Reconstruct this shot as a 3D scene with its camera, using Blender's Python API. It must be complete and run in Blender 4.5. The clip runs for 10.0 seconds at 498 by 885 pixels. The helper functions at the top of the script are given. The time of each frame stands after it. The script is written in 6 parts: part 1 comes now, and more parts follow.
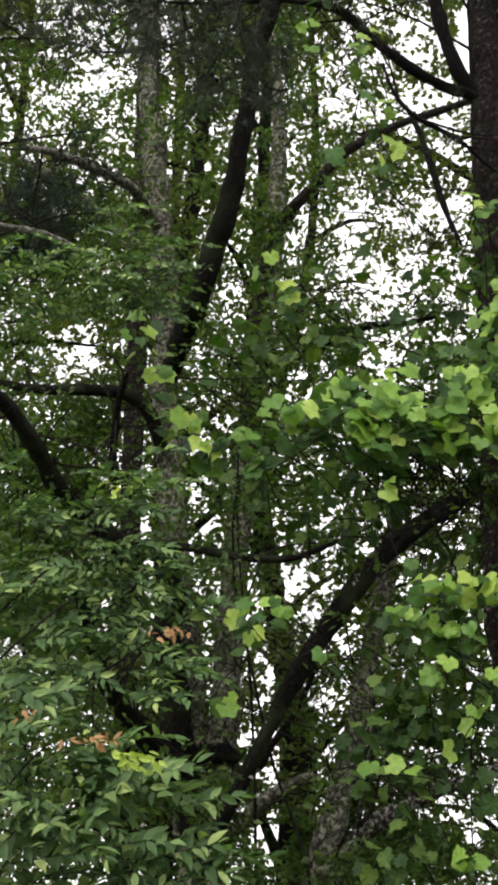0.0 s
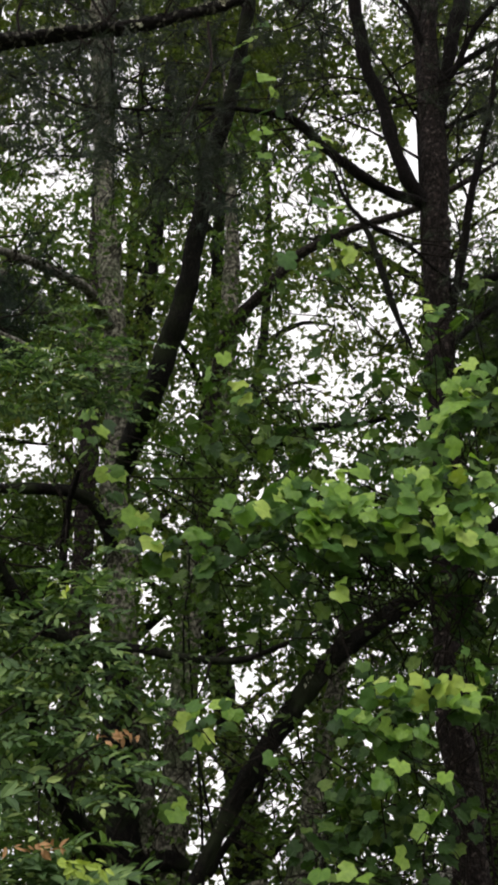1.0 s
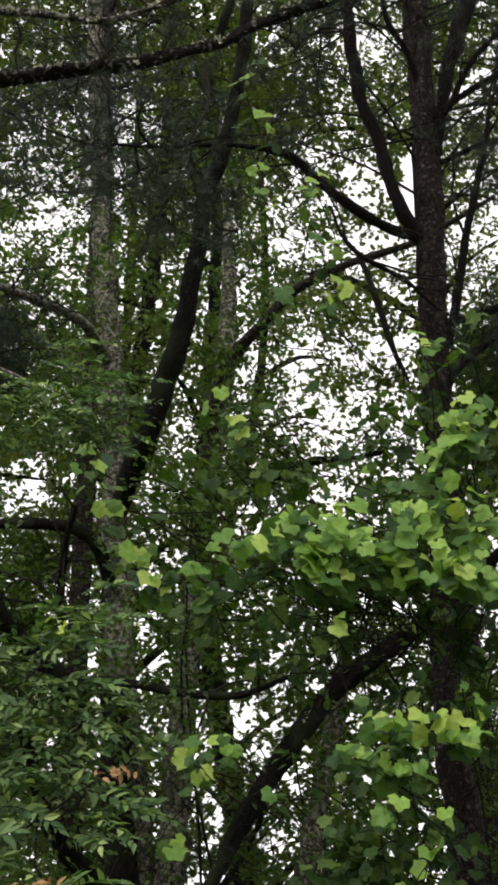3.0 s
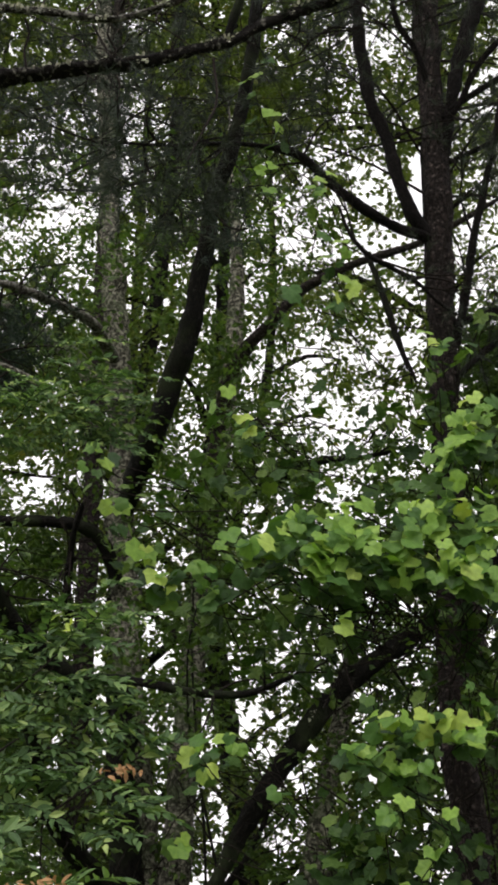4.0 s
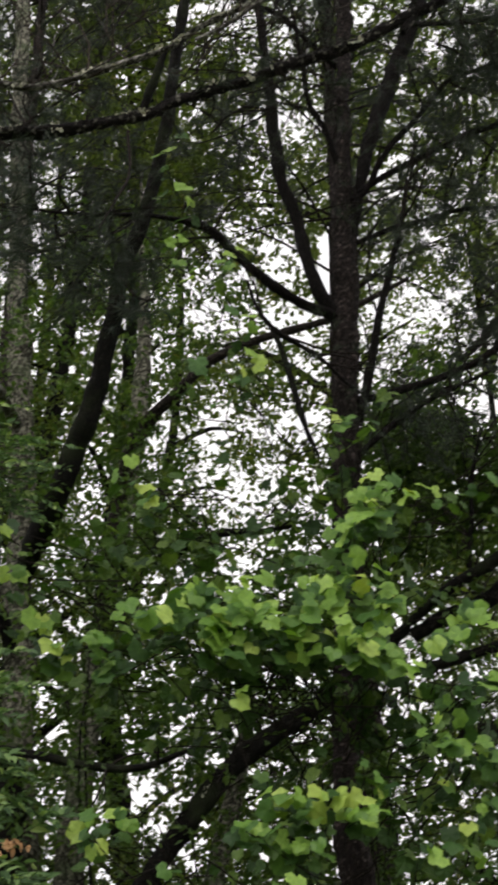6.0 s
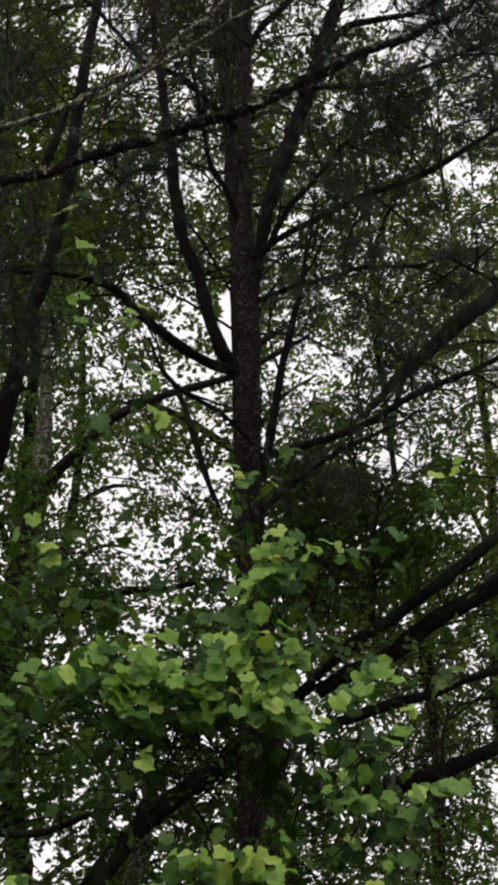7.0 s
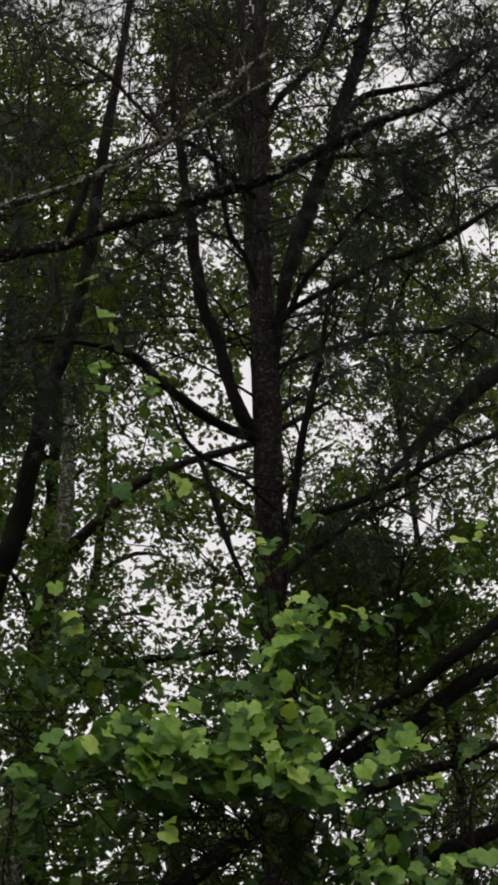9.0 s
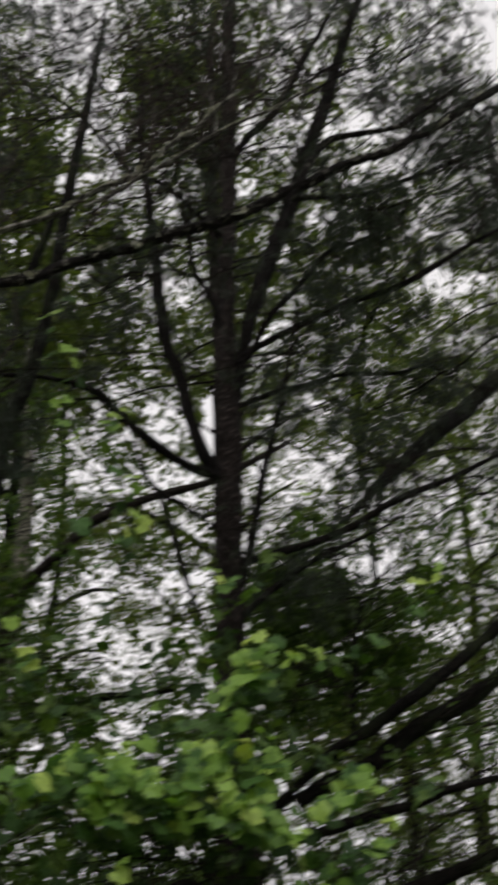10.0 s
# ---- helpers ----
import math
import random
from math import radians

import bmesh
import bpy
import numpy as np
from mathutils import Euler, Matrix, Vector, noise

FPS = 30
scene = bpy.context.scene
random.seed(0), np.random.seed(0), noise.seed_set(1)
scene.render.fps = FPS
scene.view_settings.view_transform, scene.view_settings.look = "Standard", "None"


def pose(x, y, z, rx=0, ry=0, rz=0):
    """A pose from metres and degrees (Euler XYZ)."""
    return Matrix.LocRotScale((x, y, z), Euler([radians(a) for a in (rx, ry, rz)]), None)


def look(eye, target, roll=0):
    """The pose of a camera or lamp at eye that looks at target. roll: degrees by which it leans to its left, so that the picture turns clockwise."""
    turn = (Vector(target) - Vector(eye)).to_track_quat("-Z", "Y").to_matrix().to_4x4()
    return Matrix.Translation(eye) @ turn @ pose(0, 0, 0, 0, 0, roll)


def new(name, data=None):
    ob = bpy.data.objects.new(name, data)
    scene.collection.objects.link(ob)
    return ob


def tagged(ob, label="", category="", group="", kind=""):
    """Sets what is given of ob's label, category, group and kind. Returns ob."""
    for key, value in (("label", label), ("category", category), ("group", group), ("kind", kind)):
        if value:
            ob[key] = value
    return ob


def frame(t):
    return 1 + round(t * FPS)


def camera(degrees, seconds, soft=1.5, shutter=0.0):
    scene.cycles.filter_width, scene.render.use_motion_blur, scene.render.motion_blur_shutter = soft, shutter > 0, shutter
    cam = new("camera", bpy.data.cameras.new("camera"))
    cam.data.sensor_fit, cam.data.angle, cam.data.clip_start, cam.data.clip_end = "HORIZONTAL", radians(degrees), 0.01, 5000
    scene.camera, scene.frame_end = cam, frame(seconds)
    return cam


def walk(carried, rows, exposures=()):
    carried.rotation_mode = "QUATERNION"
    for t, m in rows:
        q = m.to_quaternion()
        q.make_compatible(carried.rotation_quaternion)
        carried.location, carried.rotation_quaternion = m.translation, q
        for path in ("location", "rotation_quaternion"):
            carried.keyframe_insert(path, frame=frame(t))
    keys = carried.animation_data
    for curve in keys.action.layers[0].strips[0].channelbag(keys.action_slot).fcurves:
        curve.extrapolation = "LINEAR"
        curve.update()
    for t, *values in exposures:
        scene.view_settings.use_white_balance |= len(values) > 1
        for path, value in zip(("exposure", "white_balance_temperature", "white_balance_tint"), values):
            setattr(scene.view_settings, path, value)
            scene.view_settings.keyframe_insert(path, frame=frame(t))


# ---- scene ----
# ---- camera: held in the hand at one spot on the open side of the wood, tilted up and swung to the right ----
EYE = (0.0, 0.0, 1.6)
TURNS = [  # seconds, tilt, lean, turn in degrees
    (0, 111.69, -0.22, 1.54),
    (0.5, 113.54, 0.11, 0.77),
    (1, 115.95, 0.29, -0.48),
    (1.5, 116.53, 0.44, -0.55),
    (2, 116.78, 0.62, -0.35),
    (3.5, 117.53, 0.41, -0.53),
    (4, 117.36, 0.11, -0.36),
    (4.5, 117.00, -0.00, 0.00),
    (5, 117.41, -0.35, -0.03),
    (5.5, 119.09, -0.41, -2.03),
    (6, 120.39, 0.55, -4.85),
    (6.2, 120.85, 1.01, -5.97),
    (7.3, 123.34, 3.46, -8.40),
    (7.5, 123.72, 3.95, -7.71),
    (8, 124.50, 4.35, -6.74),
    (8.5, 125.14, 3.49, -6.76),
    (9, 125.59, 2.98, -7.10),
    (9.5, 125.82, 2.68, -7.90),
    (9.8, 126.53, 2.88, -8.57),
    (9.9, 126.83, 2.97, -8.85),
    (9.967, 126.99, 3.05, -8.62),
    (10, 127.11, 3.05, -9.12),
    (10.034, 127.36, 3.05, -10.11),
]
LIGHTNESS = [(0.0, 1.03), (0.3, 1.03), (0.5, 0.97), (0.8, 0.65), (1.0, 0.5), (1.5, 0.64), (2.0, 0.77), (3.5, 0.66), (5.0, 0.62), (5.5, 0.6), (6.2, 0.42), (7.5, -0.09), (9.0, -0.20), (9.5, -0.27), (10.0, -0.12)]
cam = camera(21.0, 10.0, soft=3.45, shutter=0.4)
walk(cam, [(t, pose(*EYE, rx, ry, rz)) for t, rx, ry, rz in TURNS], LIGHTNESS)

# ---- light: a bright overcast sky, with a broad soft sun high behind the camera ----
world = bpy.data.worlds.new("overcast_sky")
scene.world = world
world.use_nodes = True
wn, wl = world.node_tree.nodes, world.node_tree.links
wn.clear()
sky = wn.new("ShaderNodeTexSky")
sky.sky_type = "NISHITA"
sky.sun_disc = False
sky.sun_elevation, sky.sun_rotation = radians(58), radians(200)
sky.air_density, sky.dust_density, sky.ozone_density = 1.0, 6.0, 1.0
pale = wn.new("ShaderNodeHueSaturation")
pale.inputs["Saturation"].default_value = 0.15
pale.inputs["Value"].default_value = 0.055
wl.new(sky.outputs[0], pale.inputs["Color"])
cloud = wn.new("ShaderNodeMix")
cloud.data_type = "RGBA"
cloud.inputs[0].default_value = 0.82
cloud.inputs[7].default_value = (1.14, 1.10, 1.11, 1)
wl.new(pale.outputs[0], cloud.inputs[6])
bg = wn.new("ShaderNodeBackground")
bg.inputs["Strength"].default_value = 1.0
wl.new(cloud.outputs[2], bg.inputs["Color"])
wo = wn.new("ShaderNodeOutputWorld")
wl.new(bg.outputs[0], wo.inputs[0])

sun_data = bpy.data.lights.new("sun", "SUN")
sun_data.energy, sun_data.angle, sun_data.color = 1.3, radians(25), (1.0, 0.97, 0.92)
sun = new("sun", sun_data)
sun.matrix_world = look((-6, -12, 24), (0, 9, 4))


# ---- materials ----
def material(name):
    m = bpy.data.materials.new(name)
    m.use_nodes = True
    m.node_tree.nodes.clear()
    return m, m.node_tree.nodes, m.node_tree.links


def ramp(nodes, stops):
    r = nodes.new("ShaderNodeValToRGB")
    e = r.color_ramp.elements
    while len(e) < len(stops):
        e.new(0.5)
    for el, (p, c) in zip(e, stops):
        el.position, el.color = p, (*c, 1)
    return r


def bark(name, dark, mid, pale_patch, patch=0.62, scale=14.0, stretch=0.25, bump=0.6, moss=None):
    """Furrowed bark: stretched cracks, fine grain, and larger pale patches of lichen."""
    m, n, l = material(name)
    co = n.new("ShaderNodeTexCoord")
    mp = n.new("ShaderNodeMapping")
    mp.inputs["Scale"].default_value = (1, 1, stretch)
    l.new(co.outputs["Object"], mp.inputs[0])
    vo = n.new("ShaderNodeTexVoronoi")
    vo.feature = "DISTANCE_TO_EDGE"
    vo.inputs["Scale"].default_value = scale
    nz = n.new("ShaderNodeTexNoise")
    nz.inputs["Scale"].default_value, nz.inputs["Detail"].default_value = scale * 3, 6
    l.new(mp.outputs[0], nz.inputs["Vector"])
    ad = n.new("ShaderNodeVectorMath")
    ad.operation = "MULTIPLY_ADD"
    ad.inputs[1].default_value = (0.08, 0.08, 0.08)
    l.new(nz.outputs["Color"], ad.inputs[0])
    l.new(mp.outputs[0], ad.inputs[2])
    l.new(ad.outputs[0], vo.inputs["Vector"])
    ra = ramp(n, [(0.0, dark), (0.10, tuple(c * 0.75 for c in mid)), (0.45, tuple(min(1, c * 2.1) for c in mid))])
    l.new(vo.outputs["Distance"], ra.inputs[0])
    big = n.new("ShaderNodeTexNoise")
    big.inputs["Scale"].default_value, big.inputs["Detail"].default_value, big.inputs["Roughness"].default_value = 24.0, 6, 0.72
    l.new(co.outputs["Object"], big.inputs["Vector"])
    rb = ramp(n, [(patch, (0, 0, 0)), (patch + 0.13, (1, 1, 1))])
    l.new(big.outputs[0], rb.inputs[0])
    mx = n.new("ShaderNodeMix")
    mx.data_type = "RGBA"
    l.new(rb.outputs[0], mx.inputs[0])
    l.new(ra.outputs[0], mx.inputs[6])
    mx.inputs[7].default_value = (*pale_patch, 1)
    gr = n.new("ShaderNodeTexNoise")
    gr.inputs["Scale"].default_value, gr.inputs["Detail"].default_value = 90, 4
    l.new(co.outputs["Object"], gr.inputs["Vector"])
    mg = n.new("ShaderNodeMix")
    mg.data_type, mg.blend_type = "RGBA", "MULTIPLY"
    mg.inputs[0].default_value = 0.6
    l.new(mx.outputs[2], mg.inputs[6])
    l.new(gr.outputs[0], mg.inputs[7])
    last = mg.outputs[2]
    if moss:
        ms = n.new("ShaderNodeTexNoise")
        ms.inputs["Scale"].default_value, ms.inputs["Detail"].default_value = 2.5, 5
        l.new(co.outputs["Object"], ms.inputs["Vector"])
        rm = ramp(n, [(0.5, (0, 0, 0)), (0.68, (0.8, 0.8, 0.8))])
        l.new(ms.outputs[0], rm.inputs[0])
        mm = n.new("ShaderNodeMix")
        mm.data_type = "RGBA"
        l.new(rm.outputs[0], mm.inputs[0])
        l.new(last, mm.inputs[6])
        mm.inputs[7].default_value = (*moss, 1)
        last = mm.outputs[2]
    bp = n.new("ShaderNodeBump")
    bp.inputs["Strength"].default_value, bp.inputs["Distance"].default_value = bump, 0.02
    l.new(vo.outputs["Distance"], bp.inputs["Height"])
    b2 = n.new("ShaderNodeBump")
    b2.inputs["Strength"].default_value, b2.inputs["Distance"].default_value = 0.4, 0.006
    l.new(nz.outputs[0], b2.inputs["Height"])
    l.new(bp.outputs[0], b2.inputs["Normal"])
    sh = n.new("ShaderNodeBsdfPrincipled")
    sh.inputs["Roughness"].default_value = 0.9
    sh.inputs["Specular IOR Level"].default_value = 0.12
    l.new(last, sh.inputs["Base Color"])
    l.new(b2.outputs[0], sh.inputs["Normal"])
    out = n.new("ShaderNodeOutputMaterial")
    l.new(sh.outputs[0], out.inputs[0])
    return m


def leaf_material(name, stops, through_tint, share=0.35, rough=0.45, pieces="island", veins=False, gloss=0.3):
    """Leaf: a waxy surface and light let through, each leaf of its own tone, with blotches."""
    m, n, l = material(name)
    if pieces == "island":
        rnd = n.new("ShaderNodeNewGeometry").outputs["Random Per Island"]
    else:
        rnd = n.new("ShaderNodeObjectInfo").outputs["Random"]
    ra = ramp(n, stops)
    l.new(rnd, ra.inputs[0])
    co = n.new("ShaderNodeTexCoord")
    nz = n.new("ShaderNodeTexNoise")
    nz.inputs["Scale"].default_value, nz.inputs["Detail"].default_value = (3.5 if veins else 30), 4
    l.new(co.outputs["Object"], nz.inputs["Vector"])
    rb = ramp(n, [(0.3, (0.72, 0.76, 0.7)), (0.7, (1.12, 1.08, 1.0))])
    l.new(nz.outputs[0], rb.inputs[0])
    mx = n.new("ShaderNodeMix")
    mx.data_type, mx.blend_type = "RGBA", "MULTIPLY"
    mx.inputs[0].default_value = 1.0
    l.new(ra.outputs[0], mx.inputs[6])
    l.new(rb.outputs[0], mx.inputs[7])
    toned = mx.outputs[2]
    if veins:
        # midrib and slanting side veins, in the leaf's own coordinates
        sep = n.new("ShaderNodeSeparateXYZ")
        l.new(co.outputs["Object"], sep.inputs[0])
        ab = n.new("ShaderNodeMath")
        ab.operation = "ABSOLUTE"
        l.new(sep.outputs[0], ab.inputs[0])
        sl = n.new("ShaderNodeMath")
        sl.operation = "MULTIPLY_ADD"
        sl.inputs[1].default_value = -1.1
        l.new(ab.outputs[0], sl.inputs[0])
        l.new(sep.outputs[1], sl.inputs[2])
        pp = n.new("ShaderNodeMath")
        pp.operation = "PINGPONG"
        pp.inputs[1].default_value = 0.13
        l.new(sl.outputs[0], pp.inputs[0])
        mn = n.new("ShaderNodeMath")
        mn.operation = "MINIMUM"
        l.new(pp.outputs[0], mn.inputs[0])
        l.new(ab.outputs[0], mn.inputs[1])
        rv = ramp(n, [(0.0, (1.07, 1.06, 1.05)), (0.03, (1.0, 1.0, 1.0)), (0.13, (0.95, 0.96, 0.95))])
        l.new(mn.outputs[0], rv.inputs[0])
        vm = n.new("ShaderNodeMix")
        vm.data_type, vm.blend_type = "RGBA", "MULTIPLY"
        vm.inputs[0].default_value = 1.0
        l.new(toned, vm.inputs[6])
        l.new(rv.outputs[0], vm.inputs[7])
        toned = vm.outputs[2]
    sh = n.new("ShaderNodeBsdfPrincipled")
    sh.inputs["Roughness"].default_value = rough
    sh.inputs["Specular IOR Level"].default_value = gloss
    l.new(toned, sh.inputs["Base Color"])
    tint = n.new("ShaderNodeMix")
    tint.data_type, tint.blend_type = "RGBA", "MULTIPLY"
    tint.inputs[0].default_value = 1.0
    l.new(toned, tint.inputs[6])
    tint.inputs[7].default_value = (*through_tint, 1)
    tr = n.new("ShaderNodeBsdfTranslucent")
    l.new(tint.outputs[2], tr.inputs[0])
    ms = n.new("ShaderNodeMixShader")
    ms.inputs[0].default_value = share
    l.new(sh.outputs[0], ms.inputs[1])
    l.new(tr.outputs[0], ms.inputs[2])
    out = n.new("ShaderNodeOutputMaterial")
    l.new(ms.outputs[0], out.inputs[0])
    return m


PINE_BARK = bark("pine_bark", (0.003, 0.0025, 0.0025), (0.0235, 0.0172, 0.0154), (0.19, 0.155, 0.14), 0.555, 22, 0.55, 1.0)
# darker than the trunk's bark: the limbs' backlit silhouette is in the colour
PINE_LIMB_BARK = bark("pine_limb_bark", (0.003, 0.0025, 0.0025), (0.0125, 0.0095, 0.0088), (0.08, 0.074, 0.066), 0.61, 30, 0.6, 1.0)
BROWN_TWIG = bark("brown_twig_bark", (0.018, 0.013, 0.010), (0.052, 0.040, 0.032), (0.16, 0.15, 0.13), 0.58, 40, 0.3, 0.3)
# base tones near black, to colour in the bough's dark outline against the sky
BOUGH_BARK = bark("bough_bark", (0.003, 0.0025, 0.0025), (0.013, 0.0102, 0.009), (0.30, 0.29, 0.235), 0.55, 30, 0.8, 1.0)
LICHEN_BARK = bark("lichen_bark", (0.016, 0.0145, 0.011), (0.066, 0.062, 0.048), (0.37, 0.355, 0.28), 0.475, 20, 0.5, 0.6, (0.05, 0.07, 0.03))
# shade under the canopy is put into these near-black bark tones; moss is separate
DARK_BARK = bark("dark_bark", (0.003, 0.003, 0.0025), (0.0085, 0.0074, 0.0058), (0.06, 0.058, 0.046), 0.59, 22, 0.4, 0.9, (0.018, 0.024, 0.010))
CRUSTED_BARK = bark("crusted_bark", (0.006, 0.005, 0.0045), (0.042, 0.037, 0.031), (0.50, 0.49, 0.42), 0.485, 30, 0.6, 1.0)
DEAD_WOOD = bark("dead_wood", (0.014, 0.012, 0.010), (0.07, 0.062, 0.054), (0.42, 0.42, 0.38), 0.53, 30, 0.2, 0.4)
TWIG_BARK = bark("twig_bark", (0.008, 0.006, 0.005), (0.022, 0.017, 0.014), (0.07, 0.065, 0.055), 0.7, 40, 0.3, 0.3)
FAR_LEAF = leaf_material("far_leaf", [(0.0, (0.0449, 0.0642, 0.0176)), (0.6, (0.0749, 0.1017, 0.0259)), (0.96, (0.1284, 0.1605, 0.0401)), (1.0, (0.1498, 0.1338, 0.0401))], (1.5, 1.7, 0.8), 0.45, gloss=0.22)
MID_LEAF = leaf_material("mid_leaf", [(0.0, (0.0364, 0.0642, 0.0184)), (0.7, (0.0621, 0.107, 0.0284)), (1.0, (0.1177, 0.1766, 0.0435))], (1.4, 1.6, 0.65), 0.35, gloss=0.22)
PALE_LICHEN = bark("pale_lichen_bark", (0.03, 0.026, 0.02), (0.13, 0.12, 0.10), (0.42, 0.42, 0.36), 0.49, 24, 0.6, 0.6)
SHRUB_LEAF = leaf_material("shrub_leaf", [(0.0, (0.0367, 0.0679, 0.0301)), (0.55, (0.0842, 0.1436, 0.0602)), (0.85, (0.162, 0.2425, 0.0983)), (1.0, (0.3132, 0.388, 0.1555))], (1.25, 1.5, 0.65), 0.33, 0.55, gloss=0.18)
SHRUB_PIECE = leaf_material("shrub_leaf_piece", [(0.0, (0.0367, 0.0679, 0.0301)), (0.55, (0.0842, 0.1436, 0.0602)), (0.85, (0.162, 0.2425, 0.0983)), (1.0, (0.3132, 0.388, 0.1555))], (1.25, 1.5, 0.65), 0.33, 0.55, "object", gloss=0.18)
GREY_STEM = bark("grey_stem_bark", (0.010, 0.008, 0.007), (0.042, 0.034, 0.029), (0.20, 0.19, 0.165), 0.57, 24, 0.9, 0.8)
# vine leaves: light and shade are put into the colour, bright to dark
LIT_LEAF = leaf_material("lit_vine_leaf", [(0.0, (0.1181, 0.23, 0.0466)), (0.5, (0.2173, 0.36, 0.0704)), (0.85, (0.3166, 0.46, 0.1074)), (1.0, (0.4158, 0.525, 0.1355))], (1.35, 1.4, 0.5), 0.42, 0.5, "object", True, 0.3)
HALF_LIT_LEAF = leaf_material("half_lit_vine_leaf", [(0.0, (0.0475, 0.105, 0.0317)), (0.6, (0.095, 0.185, 0.0502)), (1.0, (0.1615, 0.27, 0.0686))], (1.4, 1.5, 0.5), 0.38, 0.5, "object", True, 0.2)
SHADED_LEAF = leaf_material("shaded_vine_leaf", [(0.0, (0.024, 0.054, 0.0185)), (0.6, (0.048, 0.1, 0.029)), (1.0, (0.1, 0.17, 0.044))], (1.5, 1.7, 0.5), 0.35, 0.5, "object", True, 0.2)
VINE_FILL = leaf_material("vine_fill_leaf", [(0.0, (0.02, 0.044, 0.0141)), (0.6, (0.042, 0.085, 0.0238)), (1.0, (0.115, 0.175, 0.0458))], (1.6, 1.8, 0.5), 0.33, 0.55, gloss=0.2)
DRY_LEAF = leaf_material("dry_leaf", [(0.0, (0.26, 0.13, 0.0616)), (1.0, (0.42, 0.26, 0.132))], (1.2, 1.0, 0.8), 0.3, 0.7)
YELLOW_LEAF = leaf_material("yellow_leaf", [(0.0, (0.22, 0.36, 0.0704)), (1.0, (0.42, 0.5, 0.1144))], (1.3, 1.3, 0.5), 0.4, 0.6)
LICHEN = leaf_material("lichen", [(0.0, (0.26, 0.27, 0.21)), (0.7, (0.45, 0.45, 0.37)), (1.0, (0.60, 0.60, 0.52))], (1.0, 1.0, 0.9), 0.2, 0.9, gloss=0.05)
BLUE_NEEDLE = leaf_material("blue_green_pine_needle", [(0.0, (0.011, 0.023, 0.017)), (0.7, (0.022, 0.043, 0.029)), (1.0, (0.045, 0.07, 0.042))], (1.2, 1.3, 0.8), 0.15, 0.55)
NEEDLE = leaf_material("pine_needle", [(0.0, (0.0125, 0.021, 0.0145)), (0.7, (0.0235, 0.0365, 0.0205)), (1.0, (0.047, 0.058, 0.029))], (1.2, 1.3, 0.8), 0.15, 0.55)

rng = np.random.default_rng(7)


# ---- builders ----
def mesh_of(name, verts, faces, mat, smooth=True):
    """A mesh from arrays of corners and of equal faces."""
    verts, faces = np.asarray(verts, np.float32), np.asarray(faces, np.int32)
    me = bpy.data.meshes.new(name)
    k = faces.shape[1]
    me.vertices.add(len(verts))
    me.vertices.foreach_set("co", verts.ravel())
    me.loops.add(faces.size)
    me.loops.foreach_set("vertex_index", faces.ravel())
    me.polygons.add(len(faces))
    me.polygons.foreach_set("loop_start", np.arange(0, faces.size, k, dtype=np.int32))
    me.polygons.foreach_set("use_smooth", np.full(len(faces), smooth, dtype=bool))
    me.update(calc_edges=True)
    me.materials.append(mat)
    return me


def part(name, me, parent, label="", kind=""):
    ob = new(name, me)
    ob.parent = parent
    ob.matrix_parent_inverse = parent.matrix_world.inverted()
    return tagged(ob, label, kind=kind)


def thing(name, at, label, category, group=""):
    ob = new(name)
    ob.location = at
    ob.empty_display_size = 0.3
    bpy.context.view_layer.update()
    return tagged(ob, label, category, group)


def unit(v):
    v = np.asarray(v, float)
    return v / np.maximum(np.linalg.norm(v, axis=-1, keepdims=True), 1e-9)


def curve_through(points, step):
    """A smooth line through points (x, y, z, radius), in even steps."""
    p = np.asarray(points, float)
    if len(p) == 2:
        p = np.array([p[0], (p[0] + p[1]) / 2, p[1]])
    ext = np.vstack([2 * p[0] - p[1], p, 2 * p[-1] - p[-2]])
    out = []
    for i in range(1, len(ext) - 2):
        a, b, c, d = ext[i - 1:i + 3]
        n = max(2, int(np.linalg.norm(c[:3] - b[:3]) / step))
        u = (np.arange(n) / n)[:, None]
        out.append(0.5 * (2 * b + (c - a) * u + (2 * a - 5 * b + 4 * c - d) * u ** 2 + (3 * b - a - 3 * c + d) * u ** 3))
    out.append(p[-1:])
    out = np.vstack(out)
    out[:, 3] = np.maximum(out[:, 3], 0.0008)
    return out


